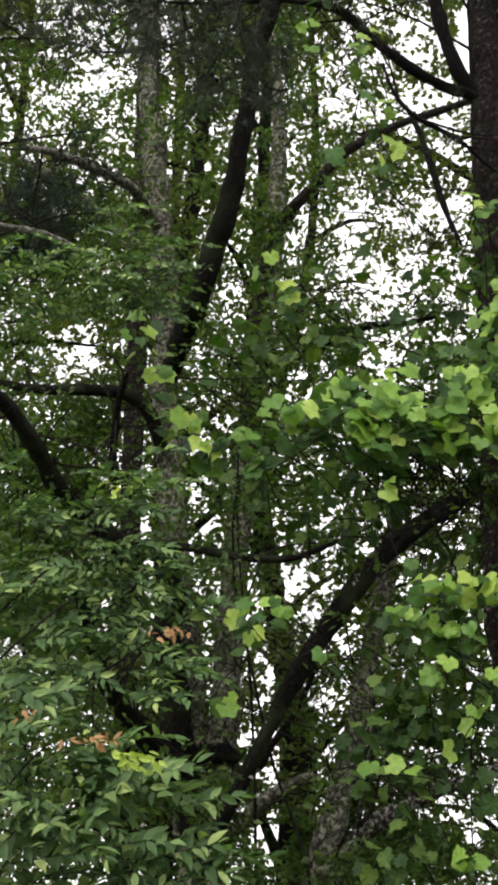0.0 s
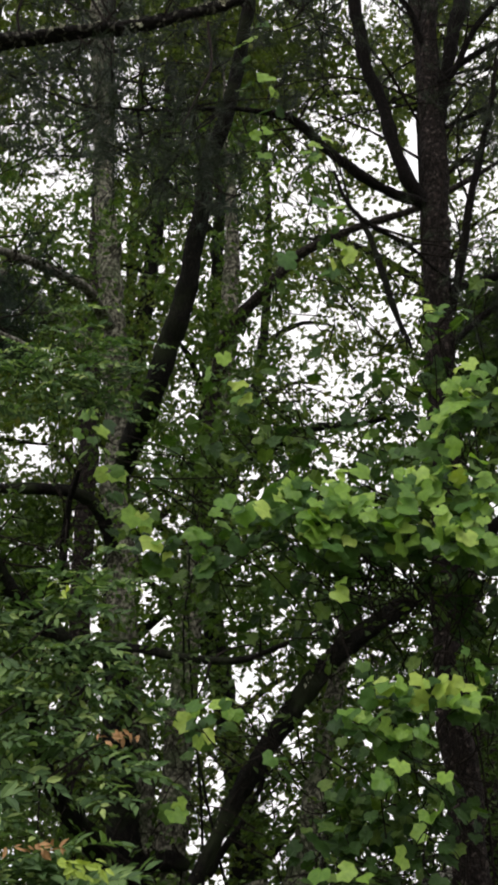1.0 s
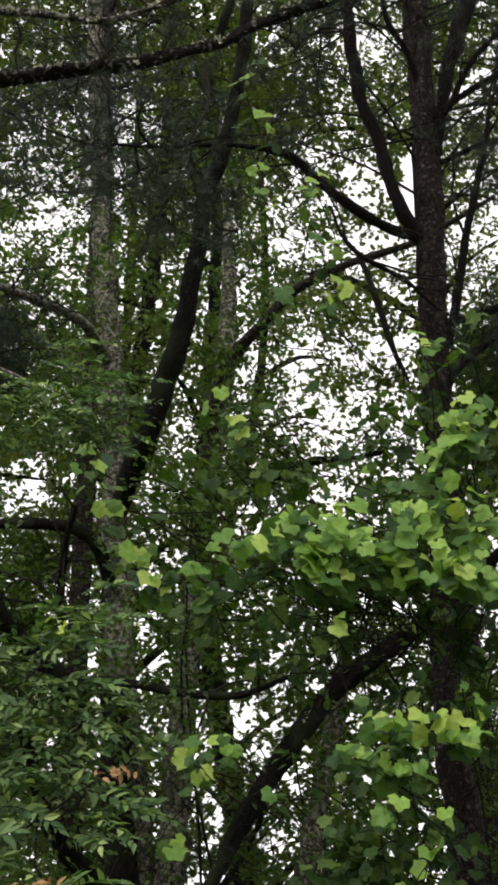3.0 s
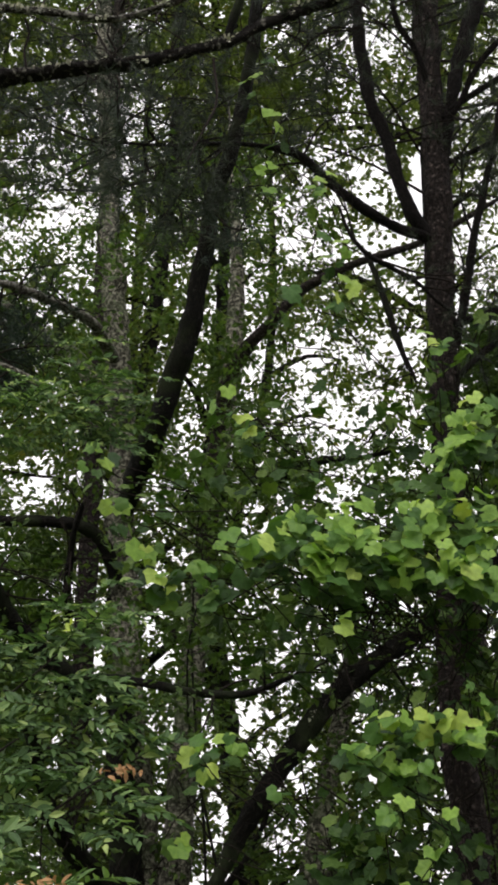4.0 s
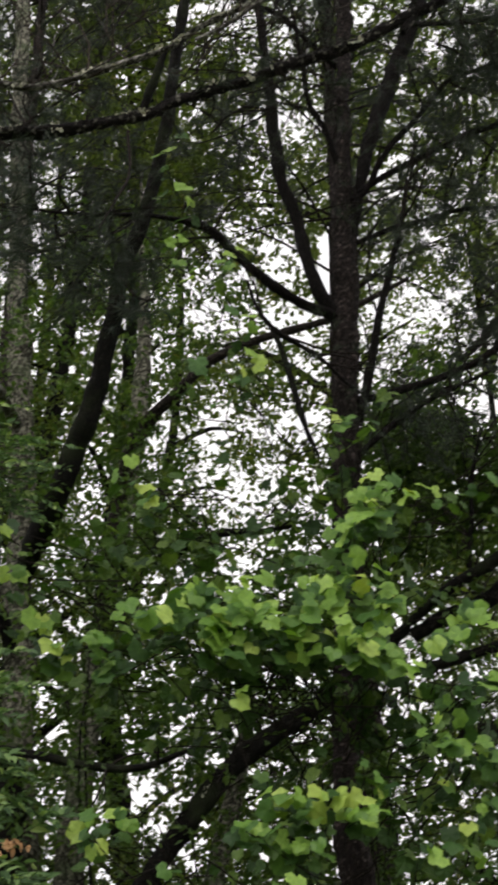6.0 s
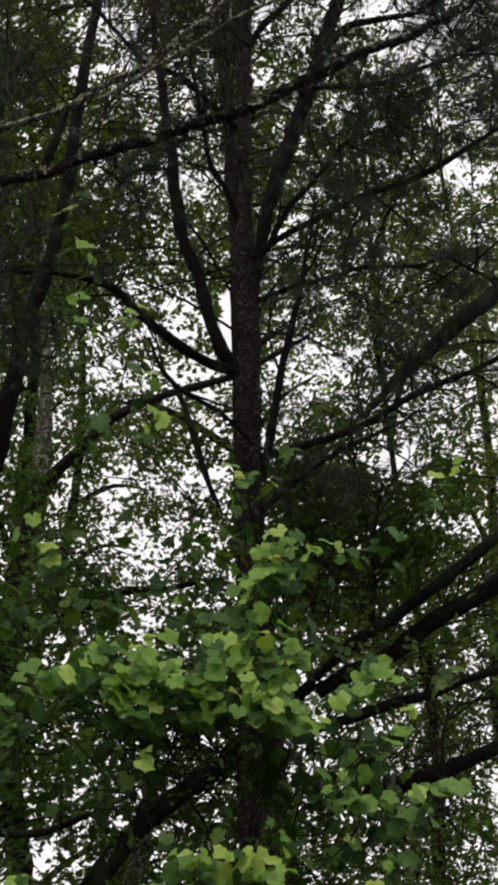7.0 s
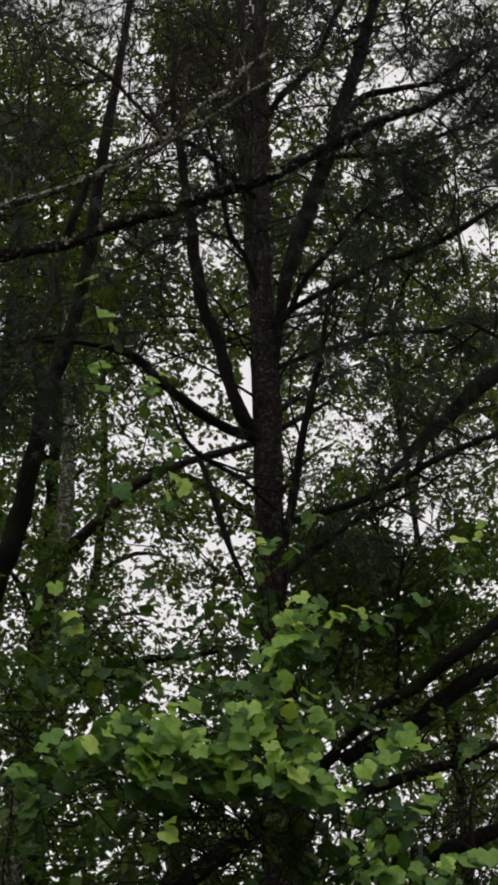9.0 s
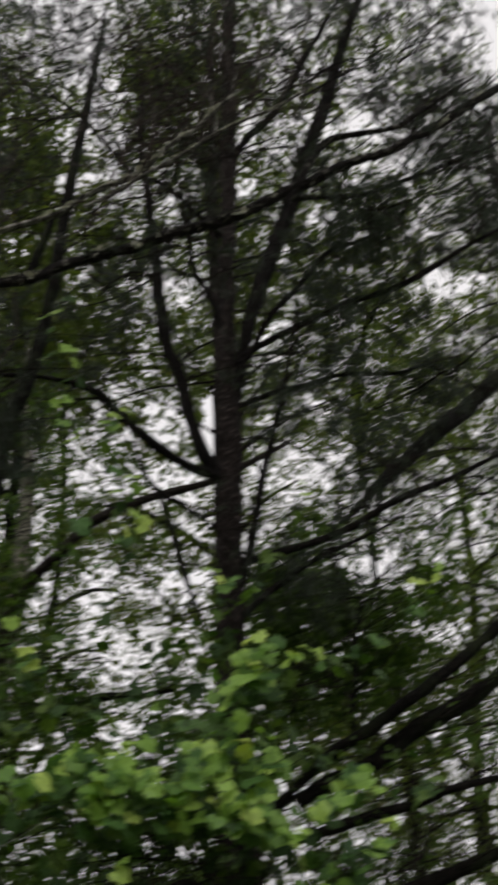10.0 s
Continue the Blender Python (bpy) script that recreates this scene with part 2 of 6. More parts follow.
def tube(line, sides, rough=0.0, seed=0):
    """Corners and quads of a tube round a line (x, y, z, radius), uneven by rough."""
    p, r = line[:, :3], line[:, 3]
    t = unit(np.gradient(p, axis=0))
    ref = np.array([0.31, 0.2, 0.93]) if abs(t[:, 2]).mean() < 0.8 else np.array([1.0, 0.1, 0.0])
    a = unit(np.cross(t, ref))
    b = np.cross(t, a)
    ang = np.linspace(0, 2 * math.pi, sides, endpoint=False)
    g = np.random.default_rng(seed)
    rr = r[:, None] * np.ones(sides)
    if rough:
        s = np.linspace(0, len(p) * 0.35, len(p))[:, None]
        lobes = 1 + rough * (0.35 * np.sin(3 * ang + 0.21 * s + g.uniform(0, 6)) + 0.45 * np.sin(2 * ang - 0.16 * s + g.uniform(0, 6)))
        swell = rough * (0.6 * np.sin(s + g.uniform(0, 6) + 2 * np.sin(ang)) + 0.5 * np.sin(2.7 * s + g.uniform(0, 6)))
        rr = rr * (lobes + swell * 0.5 + g.normal(0, rough * 0.45, rr.shape))
    v = p[:, None] + rr[..., None] * (np.cos(ang)[None, :, None] * a[:, None] + np.sin(ang)[None, :, None] * b[:, None])
    n = len(p)
    i, j = np.meshgrid(np.arange(n - 1), np.arange(sides), indexing="ij")
    k = (j + 1) % sides
    f = np.stack([i * sides + j, i * sides + k, (i + 1) * sides + k, (i + 1) * sides + j], -1).reshape(-1, 4)
    return v.reshape(-1, 3), f


def joined(tubes):
    vs, fs, o = [], [], 0
    for v, f in tubes:
        vs.append(v)
        fs.append(f + o)
        o += len(v)
    return np.vstack(vs), np.vstack(fs)


def wiggled(line, step):
    """The line with the small crooks of grown wood, held at both ends."""
    n = len(line)
    g = np.random.default_rng(n * 31 + int(abs(line[0, 0]) * 97))
    k = max(3, int(n * step / 0.22))
    off = np.stack([np.interp(np.linspace(0, k, n), np.arange(k + 1), g.normal(0, 0.3, k + 1)) for _ in range(3)], -1)
    off[:, 2] *= 0.7
    fade = np.minimum(1, np.minimum(np.arange(n), np.arange(n)[::-1]) / max(2, n * 0.1))[:, None]
    line[:, :3] += off * np.minimum(line[:, 3:4], 0.012 + 0.25 * line[:, 3:4]) * fade
    knots = np.interp(np.linspace(0, 2 * k, n), np.arange(2 * k + 1), np.abs(g.normal(0, 0.09, 2 * k + 1)))
    line[:, 3] *= 1 + knots
    return line


GROWN = {}  # the limbs of each tree, for the branches that leave them


def limb(name, points, mat, parent, rough=0.16, sides=14, step=0.06, label=""):
    line = wiggled(curve_through(points, step), step)
    v, f = tube(line, sides, rough, len(bpy.data.meshes))
    ob = part(name, mesh_of(name, v, f, mat), parent, label)
    GROWN.setdefault(parent.name, []).append((ob, line[:, :3]))
    return line


def stands_clear(points):
    """Whether a limb through these points keeps out of the openings."""
    return kept(curve_through(points, 0.15)[:, :3], 1.0).mean() > 0.72


def twig_lines(line, count, length, radius, up=0.2, start=0.15, depth=2, spread=0.9):
    """Forking twigs that leave a limb on all sides."""
    out = []
    for _ in range(count):
        i = int(rng.uniform(start, 0.99) * (len(line) - 1))
        along = unit(line[min(i + 1, len(line) - 1), :3] - line[max(i - 1, 0), :3])
        d = unit(along * rng.uniform(0.3, 0.9) + rng.normal(0, spread, 3) + (0, 0, up))
        n = 5
        p = line[i, :3].copy()
        ll = length * rng.uniform(0.4, 1.1)
        pts = []
        bend = rng.normal(0, 0.16, 3) + (0, 0, 0.05 * up)
        for k in range(n):
            pts.append((*p, radius * (1 - 0.7 * k / (n - 1))))
            d = unit(d + bend + rng.normal(0, 0.12, 3))
            p = p + d * ll / n
        tw = np.array(pts)
        if not kept(tw[1:, :3], 1.0).all():
            continue
        out.append(tw)
        if depth > 1:
            out += twig_lines(tw, 3, length * 0.55, radius * 0.62, up, 0.25, depth - 1, 0.7)
    return out


def twigs(lines, mat, parent, sides=4, label="", name="twig_mass"):
    v, f = joined([tube(t, sides) for t in lines])
    return part(name, mesh_of(name, v, f, mat), parent, label, "stuff")


def branchwork(tw, radius, parent, label=""):
    """The first forks of a tree's limbs as branches of their own; the finer twigs joined."""
    fine = []
    for t in tw:
        if t[0, 3] >= radius * 0.99:
            v, f = tube(curve_through(t, 0.12), 5)
            stem = min(GROWN[parent.name], key=lambda g: float(np.min(np.sum((g[1] - t[0, :3]) ** 2, axis=1))))[0]
            part("side_branch", mesh_of("side_branch", v, f, TWIG_BARK), stem)
        else:
            fine.append(t)
    twigs(fine, TWIG_BARK, parent, 3, label)


# leaf outlines: (across, along, lift), base at the origin, length 1
BLADE = (np.array([(0, 0, 0), (-0.28, 0.42, 0.07), (0, 0.5, -0.03), (0.28, 0.42, 0.07), (0, 1, -0.10)]),
         np.array([(0, 2, 1), (0, 3, 2), (1, 2, 4), (2, 3, 4)]))
ROUND = (np.array([(0, 0, 0), (-0.36, 0.36, 0.08), (0.36, 0.36, 0.08), (0, 1, -0.08)]), np.array([(0, 3, 1), (0, 2, 3)]))


def leaf_cloud(at, size, normal, tip, shape):
    """Corners and triangles of many small leaves of one shape."""
    verts, tris = shape
    tip = unit(tip)
    side = unit(np.cross(tip, normal))
    nor = np.cross(side, tip)
    v = at[:, None] + size[:, None, None] * (verts[None, :, 0, None] * side[:, None] + verts[None, :, 1, None] * tip[:, None] + verts[None, :, 2, None] * nor[:, None])
    f = tris[None] + (np.arange(len(at)) * len(verts))[:, None, None]
    return v.reshape(-1, 3), f.reshape(-1, 3)


def lichen_tufts(line, count, size, parent, seed):
    """Crinkled pale lichen in small tufts on the upper side of a limb, one joined part."""
    g = np.random.default_rng(seed)
    at, nor, tip, ll = [], [], [], []
    for _ in range(count):
        i = int(g.uniform(0.02, 0.97) * (len(line) - 1))
        along = unit(line[i + 1, :3] - line[i, :3])
        out = unit(np.cross(along, np.cross(np.array((g.normal(0, 0.5), -0.9 + g.normal(0, 0.3), 0.25 + g.normal(0, 0.5))), along)))
        c = line[i, :3] + out * line[i, 3] * 0.95
        big = size * g.uniform(0.5, 1.5)
        for _ in range(int(g.integers(4, 11))):
            at.append(c + along * g.normal(0, big * 1.1) + g.normal(0, big * 0.2, 3))
            nor.append(out + g.normal(0, 0.5, 3))
            tip.append(g.normal(0, 1, 3) + out * 0.5)
            ll.append(big * g.uniform(0.5, 1.1))
    v, f = leaf_cloud(np.array(at), np.array(ll), np.array(nor), np.array(tip), FLAKE)
    part("lichen", mesh_of("lichen", v, f, LICHEN, False), parent, "tufts of pale grey-green lichen", "stuff")


FLAKE = (np.array([(0, 0, 0), (-0.35, 0.1, 0.12), (-0.55, 0.55, 0.02), (-0.2, 0.85, 0.18), (0.15, 1.0, 0.0), (0.5, 0.7, 0.15), (0.4, 0.2, 0.0), (0.0, 0.5, 0.1)]),
         np.array([(7, k, (k + 1) % 7) for k in range(7)]))

# openings in the canopy, as ellipses on the plane y = 20: x, z, half width, half height, share of leaves left
OPENINGS = []
# beside the pine's fork and below it
OPENINGS += [(3.31, 17.25, 0.21, 0.82, 0.02), (2.61, 17.27, 0.50, 0.55, 0.15), (2.64, 15.87, 0.56, 0.35, 0.2), (1.22, 16.07, 0.62, 0.48, 0.35), (1.96, 13.91, 0.98, 0.42, 0.44), (1.26, 13.36, 0.37, 0.55, 0.22), (1.61, 12.24, 0.28, 0.65, 0.44), (1.09, 12.26, 0.43, 0.30, 0.5), (2.59, 14.75, 0.60, 0.46, 0.6), (2.81, 13.36, 0.29, 0.26, 0.6), (2.59, 11.39, 0.19, 0.15, 0.48), (1.85, 10.98, 0.51, 0.37, 0.4), (1.10, 10.88, 0.51, 0.29, 0.42), (0.27, 10.59, 0.33, 0.28, 0.42)]
# round the lichened tree
OPENINGS += [(-2.94, 16.22, 0.41, 0.92, 0.3), (-3.53, 16.60, 0.39, 0.62, 0.5), (-4.08, 15.72, 0.39, 0.47, 0.55), (-2.14, 17.51, 0.09, 0.56, 0.2), (-1.95, 16.41, 0.08, 0.23, 0.25), (-3.45, 11.04, 0.43, 0.39, 0.22), (-1.01, 9.90, 0.22, 0.28, 0.22), (-1.38, 8.80, 0.15, 0.19, 0.2), (-1.15, 8.36, 0.15, 0.18, 0.25), (-2.24, 8.18, 0.15, 0.18, 0.25), (-0.31, 7.91, 0.26, 0.16, 0.28), (-0.01, 7.37, 0.29, 0.21, 0.3), (0.42, 6.77, 0.22, 0.17, 0.38), (1.19, 7.82, 0.10, 0.22, 0.4), (1.00, 6.40, 0.29, 0.29, 0.22), (-0.37, 5.54, 0.14, 0.23, 0.3)]
# small ones behind the vine
OPENINGS += [(1.95, 9.01, 0.16, 0.21, 0.35), (2.85, 8.94, 0.12, 0.12, 0.2), (1.83, 8.36, 0.11, 0.10, 0.3), (2.09, 6.36, 0.13, 0.08, 0.3), (2.63, 8.41, 0.33, 0.08, 0.45), (-1.08, 6.19, 0.07, 0.12, 0.3), (-1.92, 6.87, 0.10, 0.12, 0.4), (-0.77, 11.89, 0.21, 0.15, 0.4), (-0.10, 11.31, 0.13, 0.11, 0.4), (-4.58, 20.74, 0.25, 0.42, 0.25), (-0.80, 13.91, 0.14, 0.18, 0.35), (4.12, 16.22, 0.27, 0.84, 0.6), (4.49, 19.84, 0.31, 0.26, 0.4)]
# low down between the trunks
OPENINGS += [(-3.33, 11.02, 0.21, 0.31, 0.12), (-0.26, 7.85, 0.30, 0.20, 0.2), (0.04, 7.34, 0.26, 0.20, 0.15), (0.47, 7.16, 0.16, 0.14, 0.35), (0.38, 6.59, 0.22, 0.23, 0.25), (0.66, 7.84, 0.12, 0.15, 0.3), (1.18, 7.79, 0.16, 0.24, 0.3), (1.01, 6.28, 0.22, 0.24, 0.2), (-0.43, 5.52, 0.15, 0.20, 0.3), (-0.06, 4.52, 0.37, 0.39, 0.3), (-0.23, 3.49, 0.26, 0.33, 0.25), (0.30, 3.64, 0.11, 0.11, 0.3), (2.77, 3.76, 0.29, 0.28, 0.12), (2.38, 3.88, 0.19, 0.21, 0.45), (2.01, 3.03, 0.18, 0.14, 0.35)]
# low down, the smaller ones
OPENINGS += [(-1.42, 8.83, 0.13, 0.15, 0.25), (-1.24, 8.27, 0.18, 0.19, 0.3), (-1.44, 9.60, 0.20, 0.29, 0.25), (-1.84, 9.41, 0.20, 0.18, 0.4), (-0.64, 4.69, 0.12, 0.20, 0.15), (-2.25, 8.18, 0.14, 0.17, 0.3), (-2.53, 9.66, 0.13, 0.14, 0.35), (-1.95, 6.99, 0.12, 0.18, 0.4), (-1.16, 6.20, 0.07, 0.16, 0.3), (2.02, 9.10, 0.14, 0.21, 0.3), (2.68, 9.00, 0.18, 0.10, 0.35), (2.55, 8.15, 0.12, 0.11, 0.3), (1.95, 6.37, 0.08, 0.08, 0.25), (2.06, 6.89, 0.19, 0.09, 0.4), (0.99, 9.10, 0.09, 0.13, 0.3), (0.78, 5.35, 0.13, 0.10, 0.4)]
# low down, beside the lichened tree's foot
OPENINGS += [(-0.97, 9.80, 0.18, 0.24, 0.2), (-1.38, 8.73, 0.12, 0.27, 0.2), (-1.18, 8.34, 0.19, 0.14, 0.25), (-2.19, 8.05, 0.22, 0.11, 0.35), (-0.26, 7.84, 0.24, 0.17, 0.25), (-0.11, 7.26, 0.10, 0.19, 0.25), (-1.10, 6.21, 0.08, 0.18, 0.3), (-0.31, 4.90, 0.28, 0.18, 0.2), (-0.36, 5.62, 0.17, 0.37, 0.3), (-0.19, 9.22, 0.14, 0.11, 0.3)]
# high up, behind the dead branch
OPENINGS += [(1.49, 26.84, 0.26, 0.56, 0.14), (0.14, 26.56, 0.26, 0.32, 0.3), (0.52, 25.21, 0.24, 0.61, 0.3), (0.95, 25.24, 0.22, 0.43, 0.3), (0.47, 23.89, 0.22, 0.33, 0.15), (0.92, 24.17, 0.23, 0.38, 0.15), (1.47, 25.97, 0.16, 0.63, 0.4), (-0.99, 26.19, 0.49, 0.54, 0.5), (-0.51, 21.70, 0.33, 0.38, 0.4), (1.84, 22.59, 0.30, 0.39, 0.4), (2.65, 23.33, 0.18, 0.45, 0.3), (0.59, 21.12, 0.29, 0.26, 0.4), (3.40, 25.97, 0.15, 0.32, 0.4), (3.64, 27.98, 0.18, 0.34, 0.4)]
# high up, behind the pine's top
OPENINGS += [(4.56, 26.36, 0.31, 0.62, 0.22), (5.03, 25.62, 0.25, 0.47, 0.32), (4.41, 25.51, 0.22, 0.33, 0.5), (4.21, 24.48, 0.14, 0.43, 0.5), (6.03, 26.95, 0.26, 0.43, 0.25), (6.41, 26.50, 0.23, 0.48, 0.18), (7.27, 26.73, 0.52, 0.66, 0.3), (7.25, 27.93, 0.33, 0.70, 0.45), (6.57, 25.53, 0.38, 0.33, 0.5), (7.26, 25.58, 0.51, 0.37, 0.4), (7.98, 25.44, 0.44, 0.27, 0.4), (5.97, 23.64, 0.25, 0.26, 0.5), (5.03, 22.27, 0.17, 0.20, 0.4), (6.77, 24.78, 0.35, 0.32, 0.6)]
# between the pine and its neighbours
OPENINGS += [(8.76, 24.07, 0.41, 0.41, 0.41), (9.23, 24.66, 0.25, 0.35, 0.49), (8.74, 21.61, 0.60, 0.50, 0.13), (7.81, 21.39, 0.41, 0.28, 0.43), (8.33, 23.13, 0.51, 0.47, 0.45), (9.06, 23.18, 0.24, 0.57, 0.31), (5.00, 20.47, 0.19, 0.17, 0.39), (4.30, 19.97, 0.11, 0.34, 0.49), (8.37, 19.93, 0.14, 0.29, 0.59), (8.11, 20.92, 0.43, 0.37, 0.69), (4.23, 16.39, 0.23, 0.35, 0.55), (4.90, 16.41, 0.44, 0.54, 0.39), (4.78, 15.88, 0.25, 0.13, 0.29), (5.50, 17.12, 0.30, 0.26, 0.45), (4.43, 17.50, 0.25, 0.23, 0.45)]
# behind the leaning tree's limbs
OPENINGS += [(6.05, 14.36, 0.27, 0.18, 0.15), (6.82, 14.06, 0.25, 0.29, 0.5), (7.17, 13.01, 0.31, 0.21, 0.4), (6.88, 11.12, 0.12, 0.11, 0.2), (5.96, 10.26, 0.24, 0.18, 0.45), (6.01, 9.60, 0.13, 0.10, 0.15), (5.35, 9.24, 0.26, 0.07, 0.4), (4.11, 10.48, 0.14, 0.11, 0.43), (5.03, 8.86, 0.11, 0.13, 0.4), (5.70, 8.49, 0.15, 0.15, 0.15), (5.28, 8.28, 0.18, 0.12, 0.3), (4.26, 8.66, 0.13, 0.11, 0.3), (4.65, 7.91, 0.13, 0.12, 0.3), (6.49, 8.22, 0.07, 0.21, 0.3), (7.41, 14.43, 0.30, 0.22, 0.45), (-0.75, 9.97, 0.21, 0.22, 0.5), (0.04, 9.21, 0.21, 0.16, 0.5), (-0.10, 8.02, 0.23, 0.12, 0.4)]
# beside the leaning tree's foot
OPENINGS += [(-0.10, 4.64, 0.37, 0.29, 0.15), (-0.19, 3.33, 0.21, 0.32, 0.25), (-0.22, 7.85, 0.26, 0.18, 0.25), (0.06, 7.25, 0.26, 0.24, 0.2), (0.85, 8.44, 0.21, 0.12, 0.3), (0.46, 6.37, 0.22, 0.26, 0.3), (1.67, 6.72, 0.10, 0.09, 0.3), (-0.31, 5.94, 0.14, 0.25, 0.3)]
# specks of sky between the stems
OPENINGS += [(-1.64, 15.02, 0.13, 0.15, 0.2), (-1.15, 15.51, 0.13, 0.15, 0.2), (-0.67, 14.08, 0.13, 0.15, 0.2), (-1.46, 13.96, 0.13, 0.15, 0.2), (-0.81, 13.05, 0.13, 0.15, 0.2), (-1.96, 14.08, 0.13, 0.15, 0.2), (-1.70, 13.05, 0.13, 0.15, 0.2), (-0.98, 14.54, 0.13, 0.15, 0.2), (0.07, 15.02, 0.13, 0.15, 0.2), (-0.13, 14.54, 0.13, 0.15, 0.2), (-1.20, 13.50, 0.13, 0.15, 0.2), (-0.52, 13.39, 0.13, 0.15, 0.2)]
# specks of sky beside the pine
OPENINGS += [(3.75, 12.93, 0.13, 0.13, 0.38), (4.33, 12.62, 0.13, 0.13, 0.38), (4.85, 13.09, 0.13, 0.13, 0.25), (5.30, 12.44, 0.13, 0.13, 0.25), (4.19, 11.96, 0.11, 0.11, 0.38), (5.04, 11.78, 0.11, 0.11, 0.25), (5.75, 13.01, 0.12, 0.12, 0.25), (5.74, 11.91, 0.12, 0.12, 0.25), (3.87, 11.53, 0.11, 0.11, 0.38)]
OPENINGS += [(6.01, 23.38, 0.30, 0.30, 0.2), (4.28, 24.09, 0.17, 0.36, 0.2), (5.01, 22.14, 0.18, 0.18, 0.2), (4.99, 20.19, 0.23, 0.20, 0.2), (5.32, 18.12, 0.16, 0.16, 0.25), (5.99, 16.67, 0.38, 0.28, 0.3), (4.56, 16.21, 0.42, 0.23, 0.3), (6.74, 22.11, 0.21, 0.59, 0.35), (4.55, 19.50, 0.20, 0.20, 0.25)]
# thin places in the dark needles
OPENINGS += [(5.96, -37.79, -2.95, -5.90, 0.33), (1.68, -37.82, -3.19, -5.59, 0.28), (12.88, -37.84, -3.20, -5.48, 0.33), (-1.93, -37.79, -2.66, -3.99, 0.33), (8.64, -37.91, -3.65, -6.08, 0.33), (11.65, -37.78, -2.44, -3.05, 0.33), (30.06, -37.16, -4.60, -5.52, 0.36), (52.04, -40.61, -4.64, -6.64, 0.36), (31.08, -37.38, -3.69, -7.38, 0.36), (15.68, -34.93, -2.37, -4.74, 0.33)]
# thin places between the stems
OPENINGS += [(-1.00, 14.28, 0.48, 0.71, 0.5), (-0.11, 15.23, 0.28, 0.49, 0.5), (-1.69, 14.17, 0.18, 0.71, 0.5), (-1.37, 13.20, 0.29, 0.45, 0.5), (0.38, 13.82, 0.29, 0.46, 0.5), (-0.68, 12.81, 0.25, 0.44, 0.5), (-1.63, 9.51, 0.22, 0.34, 0.5), (-0.10, 9.51, 0.36, 0.29, 0.5), (-1.66, 7.84, 0.26, 0.23, 0.5), (-0.78, 7.22, 0.21, 0.35, 0.5), (-0.92, 5.70, 0.17, 0.41, 0.5), (-0.35, 6.61, 0.30, 0.26, 0.5)]


def lumps(p, scale, seed):
    """A soft random field over space, about -1 to 1."""
    g = np.random.default_rng(seed)
    total = np.zeros(len(p))
    for k in range(10):
        w = unit(g.normal(size=3)) * g.uniform(0.6, 1.8) / scale * 2 * math.pi
        total += np.sin(p @ w + g.uniform(0, 6.28))
    return total / 3.2


HOLES = np.array(OPENINGS)


def kept(p, full=0.93):
    """Which of the places p stay leafy: the leaves stand in clumps, and few of them in the openings."""
    out = np.ones(len(p), bool)
    for o in range(0, len(p), 20000):
        q = p[o:o + 20000]
        s = 20.0 / np.maximum(q[:, 1], 0.5)
        x, z = q[:, 0] * s, EYE[2] + (q[:, 2] - EYE[2]) * s
        flat = np.stack([x, 0 * x, z], -1)
        ragged = 1 + 0.35 * lumps(flat, 0.7, 5)
        d = np.sqrt(((x[:, None] - HOLES[:, 0]) / HOLES[:, 2]) ** 2 + ((z[:, None] - HOLES[:, 1]) / HOLES[:, 3]) ** 2)
        k = np.where(HOLES[:, 4] < 0.13, HOLES[:, 4], np.minimum(HOLES[:, 4] + 0.14, 0.72))
        share = np.minimum(np.clip(k + (full - k) * (d * ragged[:, None] - 0.8) / 0.5, k, full).min(1), full)
        clump = 0.5 * lumps(flat, 0.4, 8) + 0.7 * lumps(flat, 0.2, 9) + 0.55 * lumps(flat, 0.11, 10)
        rank = 0.5 + 0.5 * np.tanh(1.1 * clump)
        out[o:o + 20000] = rank > 1 - share
    return out


